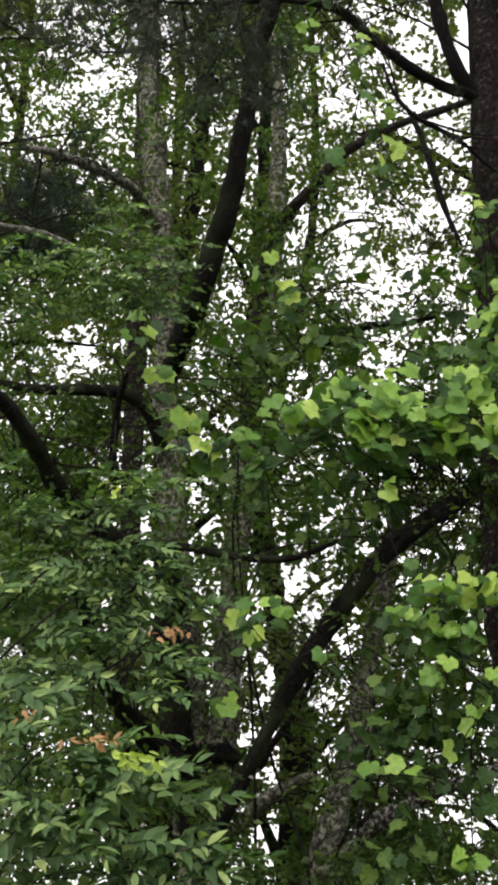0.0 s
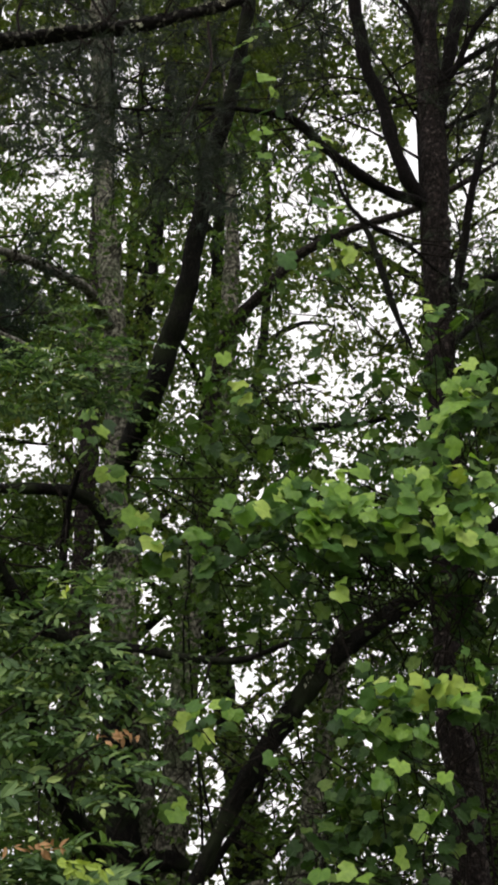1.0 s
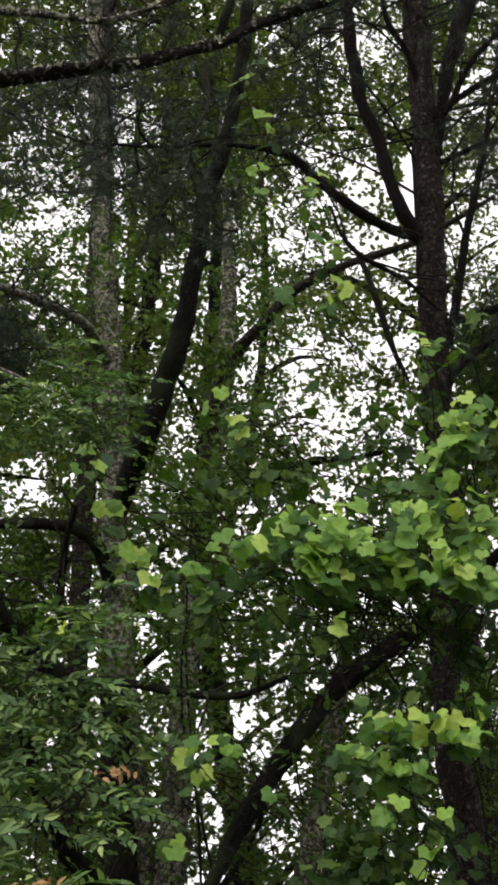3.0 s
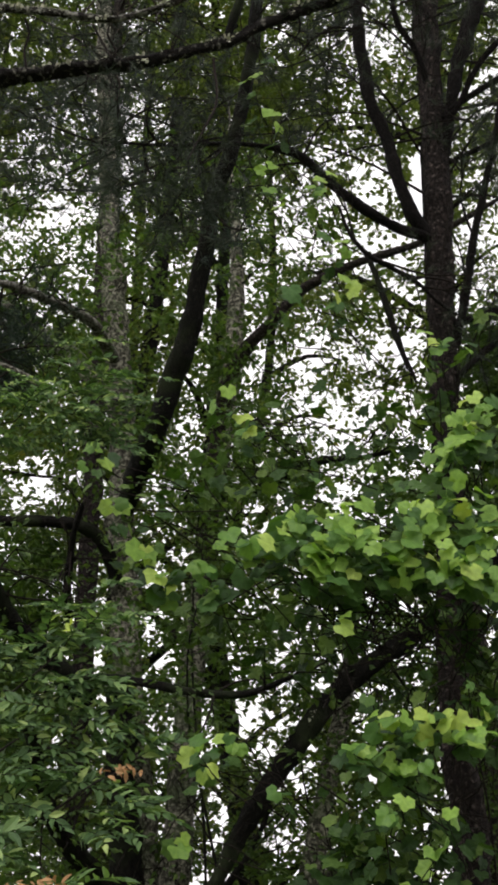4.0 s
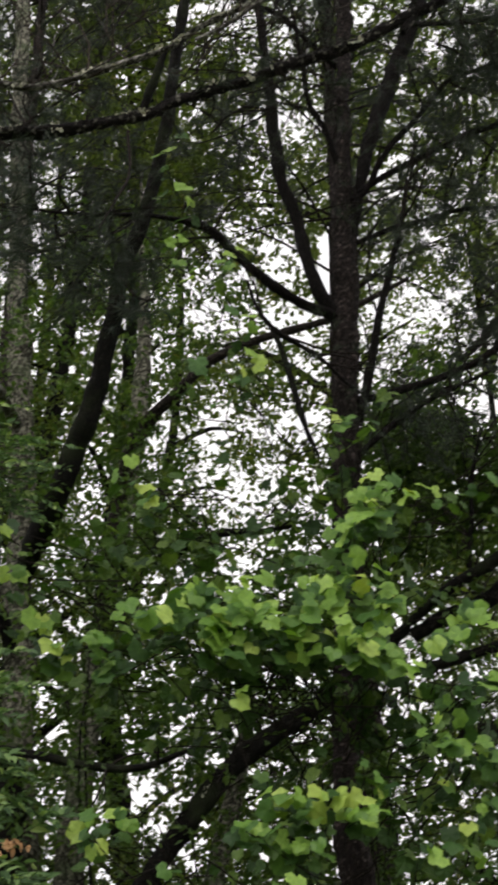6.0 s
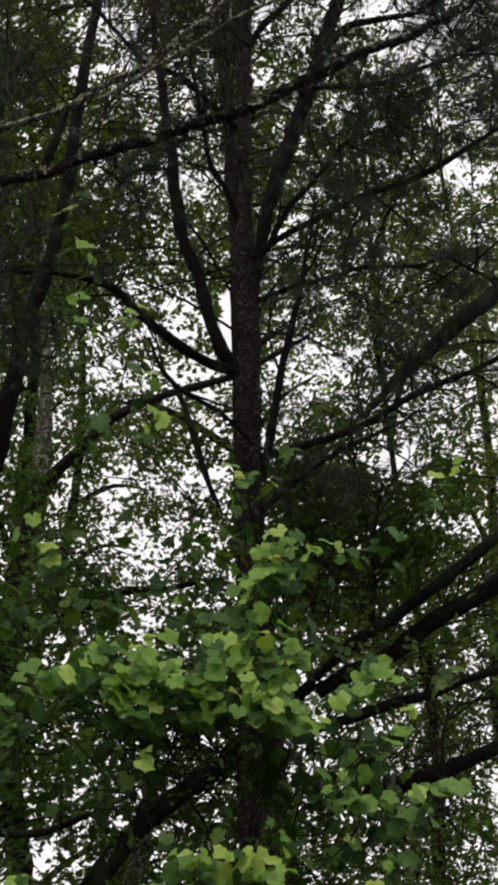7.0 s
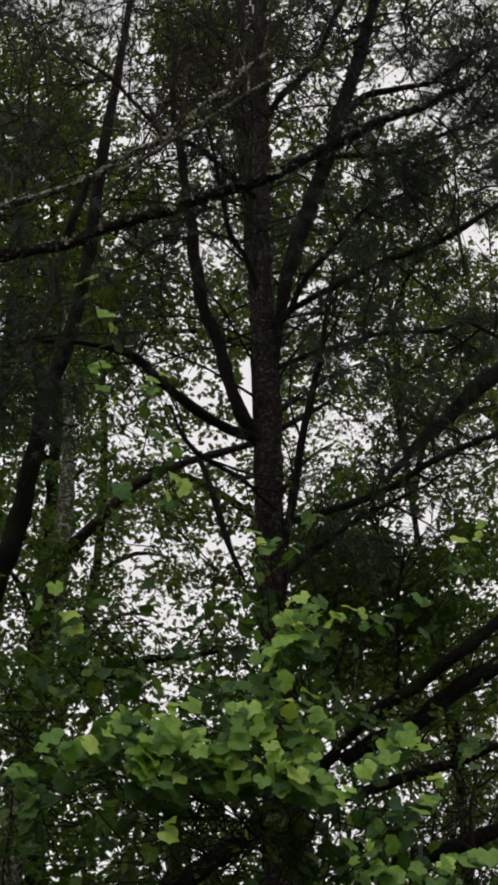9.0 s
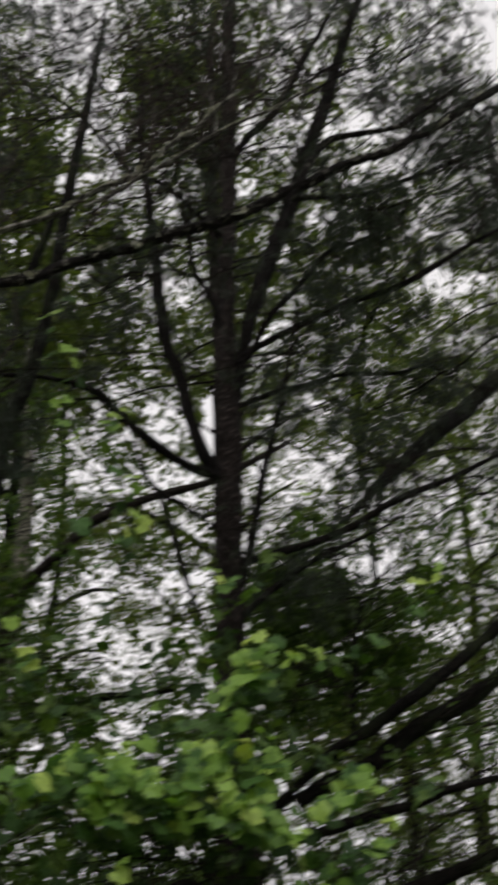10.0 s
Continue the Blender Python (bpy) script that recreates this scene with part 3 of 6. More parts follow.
def crown(parent, blobs, sprays, per, size, mat, shape, seed, reach=0.35, gap=0.0, name="foliage", label="", lump=1.3, full=0.91):
    """Sprays of leaves through the crown's lobes (x, y, z, rx, ry, rz), thicker towards the outside, with gaps."""
    global rng
    rng = np.random.default_rng(seed)
    blobs = np.array(blobs, float)
    vol = blobs[:, 3] * blobs[:, 4] * blobs[:, 5]
    pick = rng.choice(len(blobs), sprays, p=vol / vol.sum())
    d = unit(rng.normal(size=(sprays, 3)))
    c = blobs[pick, :3] + d * (rng.uniform(0.05, 1, sprays) ** 0.45)[:, None] * blobs[pick, 3:6]
    c = c[(lumps(c, lump, seed) > gap) & (c[:, 2] > 0.5)]
    n = len(c)
    az = rng.uniform(0, 2 * math.pi, n)
    way = unit(np.stack([np.cos(az), np.sin(az), rng.normal(-0.1, 0.35, n)], -1))
    side = unit(np.cross(way, (0, 0, 1)))
    u = rng.uniform(-1, 1, (n, per))
    w = rng.normal(0, 0.38, (n, per)) * (1.1 - np.abs(u))
    h = rng.normal(0, 0.16, (n, per))
    ll = reach * rng.uniform(0.6, 1.3, n)[:, None, None]
    at = c[:, None] + ll * (u[..., None] * way[:, None] + w[..., None] * side[:, None] + h[..., None] * np.array([0, 0, 1.0]))
    tip = way[:, None] * 0.7 + np.sign(w)[..., None] * side[:, None] * 0.8 + rng.normal(0, 0.35, (n, per, 3)) + np.array([0, 0, -0.35])
    nor = np.array([0, 0, 1.0]) + rng.normal(0, 0.55, (n, per, 3))
    at, tip, nor = at.reshape(-1, 3), tip.reshape(-1, 3), nor.reshape(-1, 3)
    ok = kept(at, full) & (at[:, 2] > 0.2)
    at, tip, nor = at[ok], tip[ok], nor[ok]
    v, f = leaf_cloud(at, size * rng.uniform(0.6, 1.25, len(at)), nor, tip, shape)
    part(name, mesh_of(name, v, f, mat, False), parent, label, "stuff")
    return c


def needle_tufts(parent, at, heading, length=0.12, count=44, label="", mat=None):
    """Brushes of needles at the twig ends, one joined part."""
    m = len(at)
    way = unit(heading)
    base = at[:, None] - way[:, None] * rng.uniform(0, 0.09, (m, count))[..., None]
    d = unit(way[:, None] * 0.9 + rng.normal(0, 0.55, (m, count, 3)))
    tip = base + d * (length * rng.uniform(0.7, 1.15, (m, count)))[..., None]
    sd = unit(np.cross(d, rng.normal(size=(m, count, 3)))) * 0.0025
    v = np.stack([base - sd, base + sd, tip], 2).reshape(-1, 3)
    f = np.arange(len(v)).reshape(-1, 3)
    part("needles", mesh_of("needles", v, f, mat or NEEDLE, False), parent, label, "stuff")


def to_ground(points, lean=0.0):
    """The same line carried down to the ground from its first point."""
    x, y, z, r = points[0]
    dx, dy, dz, _ = np.array(points[0]) - np.array(points[1])
    k = 0.6 * (z + 0.1) / max(-dz, 0.2)
    return [(x + dx * k, y + dy * k, -0.15, r * 1.35), (x + dx * k * 0.5, y + dy * k * 0.5, z * 0.5, r * 1.1), *points]


# ---- ground ----
def hill(x, y):
    return 0.12 * np.sin(x * 0.7 + 1) * np.sin(y * 0.5) + 0.25 * np.sin(x * 0.11 + 2) * np.sin(y * 0.13 + 1)


def ground_sheet():
    m, n, l = material("woodland_ground")
    co = n.new("ShaderNodeTexCoord")
    a = n.new("ShaderNodeTexNoise")
    a.inputs["Scale"].default_value, a.inputs["Detail"].default_value = 0.9, 9
    l.new(co.outputs["Object"], a.inputs["Vector"])
    r = ramp(n, [(0.35, (0.035, 0.06, 0.018)), (0.5, (0.06, 0.085, 0.025)), (0.68, (0.09, 0.062, 0.036))])
    l.new(a.outputs[0], r.inputs[0])
    b = n.new("ShaderNodeTexNoise")
    b.inputs["Scale"].default_value, b.inputs["Detail"].default_value = 22, 6
    l.new(co.outputs["Object"], b.inputs["Vector"])
    bp = n.new("ShaderNodeBump")
    bp.inputs["Distance"].default_value = 0.05
    l.new(b.outputs[0], bp.inputs["Height"])
    s = n.new("ShaderNodeBsdfPrincipled")
    s.inputs["Roughness"].default_value = 0.95
    l.new(r.outputs[0], s.inputs["Base Color"])
    l.new(bp.outputs[0], s.inputs["Normal"])
    o = n.new("ShaderNodeOutputMaterial")
    l.new(s.outputs[0], o.inputs[0])
    k = 140
    e = np.linspace(-1, 1, k)
    e = np.sign(e) * (np.abs(e) * 30 + np.abs(e) ** 6 * 1500)
    x, y = np.meshgrid(e, e + 8, indexing="ij")
    z = hill(x, y) - 0.05
    v = np.stack([x, y, z], -1).reshape(-1, 3)
    i, j = np.meshgrid(np.arange(k - 1), np.arange(k - 1), indexing="ij")
    f = np.stack([i * k + j, (i + 1) * k + j, (i + 1) * k + j + 1, i * k + j + 1], -1).reshape(-1, 4)
    tagged(new("ground", mesh_of("ground", v, f, m)), "grassy woodland ground with leaf litter at the wood's edge", "ground", kind="structure")


ground_sheet()

# ---- the pine ----
pine_line = to_ground([(1.52, 9.00, 2.87, 0.112), (1.51, 9.00, 3.36, 0.109), (1.48, 9.00, 4.01, 0.103), (1.48, 9.00, 4.61, 0.097), (1.52, 9.00, 5.43, 0.093), (1.56, 9.00, 6.34, 0.093), (1.58, 9.00, 7.09, 0.094), (1.64, 9.00, 8.14, 0.097), (1.66, 9.00, 8.87, 0.091), (1.69, 9.00, 9.79, 0.070), (1.71, 9.00, 10.50, 0.070), (1.77, 9.00, 11.66, 0.069), (1.84, 9.00, 12.95, 0.068), (1.89, 9.00, 13.90, 0.069), (2.03, 9.00, 16.62, 0.062), (2.29, 9.00, 21.60, 0.052), (2.61, 9.00, 27.56, 0.032)])
pine = thing("pine_tree", pine_line[0][:2] + (0,), "tall forked pine with reddish brown plated bark and dark needles", "tree")
trunk = limb("trunk", pine_line, PINE_BARK, pine, 0.11, 26, 0.035)
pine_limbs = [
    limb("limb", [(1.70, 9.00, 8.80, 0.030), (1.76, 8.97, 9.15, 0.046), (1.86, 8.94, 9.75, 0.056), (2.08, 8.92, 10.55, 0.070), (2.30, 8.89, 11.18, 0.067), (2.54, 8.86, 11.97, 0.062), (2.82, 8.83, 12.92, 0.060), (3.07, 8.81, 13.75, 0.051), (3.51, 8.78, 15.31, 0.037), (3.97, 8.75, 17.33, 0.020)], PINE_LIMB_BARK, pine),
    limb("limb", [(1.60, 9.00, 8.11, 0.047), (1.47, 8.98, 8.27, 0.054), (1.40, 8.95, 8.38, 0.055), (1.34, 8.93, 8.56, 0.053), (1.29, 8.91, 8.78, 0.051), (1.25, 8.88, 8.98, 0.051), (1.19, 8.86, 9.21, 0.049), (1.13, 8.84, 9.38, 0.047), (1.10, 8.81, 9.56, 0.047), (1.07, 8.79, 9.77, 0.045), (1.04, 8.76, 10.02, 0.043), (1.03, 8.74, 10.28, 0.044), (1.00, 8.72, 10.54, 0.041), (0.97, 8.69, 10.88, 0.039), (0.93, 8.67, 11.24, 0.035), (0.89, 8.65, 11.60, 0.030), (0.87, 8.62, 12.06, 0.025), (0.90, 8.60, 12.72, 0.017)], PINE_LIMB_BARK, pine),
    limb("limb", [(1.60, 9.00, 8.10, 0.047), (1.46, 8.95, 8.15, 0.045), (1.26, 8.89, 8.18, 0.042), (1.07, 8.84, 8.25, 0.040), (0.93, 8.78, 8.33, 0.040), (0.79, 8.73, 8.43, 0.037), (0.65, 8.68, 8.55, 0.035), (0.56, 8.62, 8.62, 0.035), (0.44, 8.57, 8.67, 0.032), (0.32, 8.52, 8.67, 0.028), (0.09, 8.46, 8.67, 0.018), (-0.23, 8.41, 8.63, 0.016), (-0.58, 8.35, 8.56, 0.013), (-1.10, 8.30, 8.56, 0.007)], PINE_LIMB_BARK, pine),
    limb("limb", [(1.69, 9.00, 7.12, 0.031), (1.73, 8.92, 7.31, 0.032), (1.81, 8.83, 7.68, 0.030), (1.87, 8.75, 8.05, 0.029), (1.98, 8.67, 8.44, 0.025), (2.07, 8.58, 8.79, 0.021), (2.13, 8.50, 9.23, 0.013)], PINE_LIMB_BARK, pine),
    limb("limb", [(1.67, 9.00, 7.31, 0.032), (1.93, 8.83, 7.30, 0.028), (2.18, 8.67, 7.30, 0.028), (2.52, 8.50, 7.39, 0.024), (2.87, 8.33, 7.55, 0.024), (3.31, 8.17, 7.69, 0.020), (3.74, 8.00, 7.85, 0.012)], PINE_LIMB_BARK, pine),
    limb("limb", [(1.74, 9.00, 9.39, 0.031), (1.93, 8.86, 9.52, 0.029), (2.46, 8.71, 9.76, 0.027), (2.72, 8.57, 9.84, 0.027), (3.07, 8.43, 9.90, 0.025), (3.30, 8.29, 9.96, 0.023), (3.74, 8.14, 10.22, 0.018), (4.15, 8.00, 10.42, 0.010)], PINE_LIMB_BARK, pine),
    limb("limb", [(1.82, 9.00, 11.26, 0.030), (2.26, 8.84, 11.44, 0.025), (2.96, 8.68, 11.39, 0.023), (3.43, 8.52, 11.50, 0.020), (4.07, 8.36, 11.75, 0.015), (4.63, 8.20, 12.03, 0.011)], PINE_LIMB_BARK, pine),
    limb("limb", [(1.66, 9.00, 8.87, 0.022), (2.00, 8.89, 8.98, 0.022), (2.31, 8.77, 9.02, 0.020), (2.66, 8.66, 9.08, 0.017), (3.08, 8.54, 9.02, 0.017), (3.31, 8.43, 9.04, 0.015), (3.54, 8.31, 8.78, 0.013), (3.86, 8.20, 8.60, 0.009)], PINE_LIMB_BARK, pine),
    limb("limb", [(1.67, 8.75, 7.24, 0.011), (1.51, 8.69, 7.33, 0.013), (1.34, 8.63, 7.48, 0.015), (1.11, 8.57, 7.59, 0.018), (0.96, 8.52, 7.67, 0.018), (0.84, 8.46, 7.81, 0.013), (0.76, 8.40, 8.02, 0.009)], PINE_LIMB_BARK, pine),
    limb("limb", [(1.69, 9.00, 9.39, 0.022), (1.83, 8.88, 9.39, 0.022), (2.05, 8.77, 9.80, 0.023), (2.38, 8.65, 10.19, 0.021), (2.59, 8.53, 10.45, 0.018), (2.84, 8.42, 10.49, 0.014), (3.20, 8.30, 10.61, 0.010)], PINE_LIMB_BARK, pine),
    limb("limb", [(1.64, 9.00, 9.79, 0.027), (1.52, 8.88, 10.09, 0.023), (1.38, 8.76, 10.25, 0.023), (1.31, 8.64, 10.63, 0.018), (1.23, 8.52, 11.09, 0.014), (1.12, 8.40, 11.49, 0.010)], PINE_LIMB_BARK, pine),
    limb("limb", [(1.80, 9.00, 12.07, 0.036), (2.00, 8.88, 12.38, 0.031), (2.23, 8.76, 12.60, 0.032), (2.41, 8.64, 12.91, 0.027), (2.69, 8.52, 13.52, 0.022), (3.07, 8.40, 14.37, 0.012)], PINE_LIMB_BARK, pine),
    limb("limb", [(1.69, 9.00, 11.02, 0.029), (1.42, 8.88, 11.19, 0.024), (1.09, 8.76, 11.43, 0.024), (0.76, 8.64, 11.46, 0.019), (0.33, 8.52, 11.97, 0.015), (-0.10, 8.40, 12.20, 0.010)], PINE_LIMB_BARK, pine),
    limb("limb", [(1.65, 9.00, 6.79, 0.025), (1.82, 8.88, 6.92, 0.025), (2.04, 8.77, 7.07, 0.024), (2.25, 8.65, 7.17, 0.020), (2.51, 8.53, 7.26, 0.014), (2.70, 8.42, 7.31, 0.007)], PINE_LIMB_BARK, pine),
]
rng = np.random.default_rng(11)
pine_twigs = twig_lines(trunk, 60, 1.2, 0.012, 0.3, 0.55, 3)
for q in pine_limbs:
    pine_twigs += twig_lines(q, 10, 1.1, 0.012, 0.2, 0.2, 3)
branchwork(pine_twigs, 0.012, pine, "fine bare and needled twigs")
ends = np.array([t[-1, :3] for t in pine_twigs])
heads = np.array([t[-1, :3] - t[-2, :3] for t in pine_twigs])
sel = (rng.uniform(size=len(ends)) < 0.5) & kept(ends)
needle_tufts(pine, ends[sel], heads[sel], 0.12, 26)

# ---- the leaning pine bough and the dead branch before it, from a pine that stands aside ----
side_pine = thing("pine_tree", (-3.6, 6.4, 0), "dark pine at the wood's edge with long low boughs", "tree")
limb("trunk", [(-3.6, 6.4, -0.15, 0.2), (-3.55, 6.4, 2.5, 0.17), (-3.6, 6.45, 5.0, 0.15), (-3.5, 6.5, 8.0, 0.13), (-3.45, 6.5, 13.0, 0.04)], PINE_BARK, side_pine, 0.07, 18)
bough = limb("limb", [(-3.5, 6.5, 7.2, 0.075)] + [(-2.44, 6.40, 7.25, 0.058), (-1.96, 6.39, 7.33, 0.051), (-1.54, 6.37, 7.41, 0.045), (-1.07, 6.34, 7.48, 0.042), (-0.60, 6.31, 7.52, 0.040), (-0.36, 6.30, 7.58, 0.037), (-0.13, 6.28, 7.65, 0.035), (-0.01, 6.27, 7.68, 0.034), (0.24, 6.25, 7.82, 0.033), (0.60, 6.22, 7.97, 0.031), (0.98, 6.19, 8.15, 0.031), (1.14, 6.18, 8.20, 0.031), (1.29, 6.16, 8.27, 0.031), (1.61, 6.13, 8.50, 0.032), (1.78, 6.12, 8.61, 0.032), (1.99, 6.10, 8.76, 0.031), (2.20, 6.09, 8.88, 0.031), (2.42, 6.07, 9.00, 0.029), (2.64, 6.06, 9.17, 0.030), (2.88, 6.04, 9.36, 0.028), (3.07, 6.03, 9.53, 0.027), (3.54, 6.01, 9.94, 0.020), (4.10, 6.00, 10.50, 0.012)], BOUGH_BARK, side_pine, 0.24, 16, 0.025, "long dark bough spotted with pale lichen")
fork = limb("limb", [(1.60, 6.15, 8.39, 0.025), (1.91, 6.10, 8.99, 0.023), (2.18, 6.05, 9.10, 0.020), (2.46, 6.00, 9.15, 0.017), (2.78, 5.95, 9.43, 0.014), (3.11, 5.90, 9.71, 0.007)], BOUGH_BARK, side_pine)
dead = limb("limb", [(-3.5, 6.5, 7.7, 0.045)] + [(-2.07, 6.20, 7.78, 0.025), (-1.55, 6.19, 7.84, 0.023), (-1.33, 6.17, 7.81, 0.023), (-1.12, 6.16, 7.77, 0.023), (-0.78, 6.14, 7.70, 0.021), (-0.47, 6.11, 7.79, 0.021), (-0.26, 6.08, 7.87, 0.021), (-0.05, 6.06, 7.96, 0.020), (0.09, 6.03, 8.02, 0.020), (0.23, 6.00, 8.13, 0.020), (0.41, 5.97, 8.25, 0.018), (0.56, 5.94, 8.33, 0.018), (0.69, 5.91, 8.47, 0.017), (0.82, 5.88, 8.62, 0.015), (0.98, 5.86, 8.79, 0.013), (1.15, 5.83, 9.01, 0.010), (1.30, 5.80, 9.16, 0.008)], CRUSTED_BARK, side_pine, 0.24, 10, 0.04, "dead dark branch flecked with pale lichen")
dead2 = limb("limb", [(0.23, 5.95, 8.00, 0.011), (0.41, 5.92, 8.11, 0.013), (0.59, 5.89, 8.26, 0.013), (0.74, 5.87, 8.37, 0.013), (0.89, 5.84, 8.49, 0.013), (1.04, 5.81, 8.62, 0.011), (1.15, 5.78, 8.69, 0.011), (1.31, 5.76, 8.78, 0.009), (1.51, 5.73, 8.90, 0.008), (1.75, 5.70, 9.11, 0.006)], DEAD_WOOD, side_pine, 0.1, 8, 0.05)
limb("limb", [(-0.08, 6.30, 7.71, 0.029), (-0.04, 6.25, 7.84, 0.025), (0.01, 6.20, 7.97, 0.024), (0.05, 6.15, 8.10, 0.018)], DARK_BARK, side_pine, 0.1, 8)
rng = np.random.default_rng(12)
tw = twig_lines(bough, 30, 0.6, 0.009, 0.2)
for k, q in enumerate((fork,)):
    tw += twig_lines(q, 14, 0.6, 0.008, 0.2)
twigs(tw, TWIG_BARK, side_pine, 4, "thin dark twigs")
for way in (
        [(-0.17, 6.30, 7.54, 0.011), (-0.15, 6.29, 7.31, 0.009), (-0.16, 6.28, 7.12, 0.009), (-0.23, 6.26, 6.93, 0.007), (-0.31, 6.25, 6.71, 0.005)],
        [(-0.79, 6.30, 7.51, 0.007), (-0.78, 6.28, 7.59, 0.007), (-0.83, 6.27, 7.70, 0.007), (-0.81, 6.25, 7.79, 0.005)],
        [(-1.32, 6.30, 7.46, 0.009), (-1.34, 6.28, 7.58, 0.009), (-1.32, 6.27, 7.72, 0.007), (-1.35, 6.25, 7.82, 0.007)],
        [(-0.93, 6.30, 7.82, 0.007), (-0.86, 6.28, 7.64, 0.007), (-0.79, 6.25, 7.49, 0.007)]):
    limb("branch", way, TWIG_BARK, side_pine, 0.14, 6, 0.04, "thin crooked dark branch")
lichen_tufts(bough, 44, 0.024, side_pine, 91)
lichen_tufts(dead, 90, 0.02, side_pine, 92)
lichen_tufts(dead2, 24, 0.012, side_pine, 93)
dt = twig_lines(dead, 34, 1.2, 0.0085, 0.8, 0.3, 2, 0.45) + twig_lines(dead2, 18, 0.9, 0.0075, 0.8, 0.1, 2, 0.45)
twigs(dt[::3], DEAD_WOOD, side_pine, 4, "bare grey dead twigs")
twigs(dt[1::3] + dt[2::3], BROWN_TWIG, side_pine, 4, "bare dark dead twigs")
ends = np.array([t[-1, :3] for t in tw])
heads = np.array([t[-1, :3] - t[-2, :3] for t in tw])
sel = (rng.uniform(size=len(ends)) < 0.35) & kept(ends)
needle_tufts(side_pine, ends[sel], heads[sel])


# ---- needled masses high in the pines ----
def needle_mass(parent, spots, mat=None):
    """Boughs crowded with needles: (x, y, z, half width, half height, tufts)."""
    at, hd, sprigs = [], [], []
    for x, y, z, rx, rz, n in spots:
        for _ in range(round(n * 0.8)):
            p = np.array((x, y, z)) + rng.normal(0, 0.62, 3) * (rx, rx, rz)
            h = unit(rng.normal(0, 1, 3) + (0, -0.3, 0.25))
            at.append(p)
            hd.append(h)
            a = p - h * 0.28 + rng.normal(0, 0.03, 3)
            sprigs.append(np.array([(*a, 0.004), (*((a + p) / 2 + rng.normal(0, 0.015, 3)), 0.003), (*p, 0.0015)]))
    at, hd = np.array(at), np.array(hd)
    ok = kept(at)
    needle_tufts(parent, at[ok], hd[ok], 0.155, 34, mat=mat)
    twigs([s for s, k in zip(sprigs, ok) if k], TWIG_BARK, parent, 3)


for way in (
        [(-0.98, 8.60, 8.74, 0.011), (-1.20, 8.53, 8.76, 0.011), (-1.54, 8.47, 8.87, 0.011), (-1.87, 8.40, 9.00, 0.009)],
        [(-1.56, 8.60, 8.98, 0.009), (-1.51, 8.50, 8.63, 0.007), (-1.38, 8.40, 8.43, 0.004)],
        [(-0.99, 8.60, 8.73, 0.011), (-1.23, 8.50, 8.49, 0.009), (-1.40, 8.40, 8.30, 0.007)],
        [(-0.43, 8.60, 8.79, 0.009), (-0.43, 8.55, 8.36, 0.009), (-0.59, 8.50, 7.99, 0.009), (-0.68, 8.45, 7.69, 0.006), (-0.72, 8.40, 7.57, 0.004)],
        [(-0.35, 8.60, 8.78, 0.009), (-0.33, 8.55, 8.47, 0.009), (-0.24, 8.50, 8.10, 0.009), (-0.08, 8.45, 7.84, 0.009), (0.05, 8.40, 7.79, 0.006)]):
    limb("branch", way, TWIG_BARK, pine, 0.14, 6, 0.05, "thin crooked dark branch")
needle_mass(pine, [(2.96, 8.40, 11.08, 0.60, 0.44, 234), (2.64, 8.40, 9.76, 0.50, 0.35, 104), (4.06, 8.40, 12.75, 0.55, 0.43, 110), (3.21, 8.40, 10.49, 0.58, 0.32, 91), (2.07, 8.40, 6.73, 0.34, 0.25, 78), (2.58, 8.40, 8.07, 0.41, 0.32, 65), (3.33, 8.40, 8.94, 0.39, 0.29, 58), (2.15, 8.40, 10.43, 0.31, 0.31, 16), (3.16, 8.40, 12.67, 0.54, 0.42, 70), (3.96, 8.40, 11.15, 0.34, 0.50, 130), (2.30, 8.40, 8.90, 0.38, 0.24, 52)])
needle_mass(pine, [(1.43, 8.40, 12.34, 0.58, 0.46, 34), (0.82, 8.40, 10.35, 0.31, 0.31, 39), (0.56, 8.40, 9.39, 0.39, 0.34, 52), (-0.05, 8.40, 11.88, 0.67, 0.50, 70), (1.02, 8.40, 11.89, 0.56, 0.45, 44), (1.79, 8.40, 13.64, 0.75, 0.44, 182), (0.50, 8.40, 13.69, 0.87, 0.50, 208), (-0.57, 8.40, 13.39, 0.73, 0.55, 182), (2.75, 8.40, 14.34, 0.91, 0.52, 208), (4.03, 8.40, 14.48, 0.80, 0.53, 182), (-0.39, 8.40, 11.07, 0.43, 0.32, 50)])
needle_mass(side_pine, [(-0.29, 7.60, 7.44, 0.24, 0.32, 36), (-0.97, 7.60, 7.59, 0.33, 0.29, 44), (-0.62, 7.60, 7.68, 0.33, 0.25, 30), (-0.07, 7.60, 7.43, 0.20, 0.24, 24), (-1.42, 7.60, 7.89, 0.34, 0.21, 40), (-1.64, 7.60, 8.29, 0.43, 0.30, 50), (-0.54, 7.60, 7.25, 0.20, 0.24, 24), (-0.80, 7.60, 8.58, 0.52, 0.35, 70), (-0.07, 7.60, 8.36, 0.38, 0.34, 50), (-1.90, 7.60, 9.13, 0.55, 0.41, 60), (-0.70, 7.60, 9.54, 0.56, 0.37, 50)])


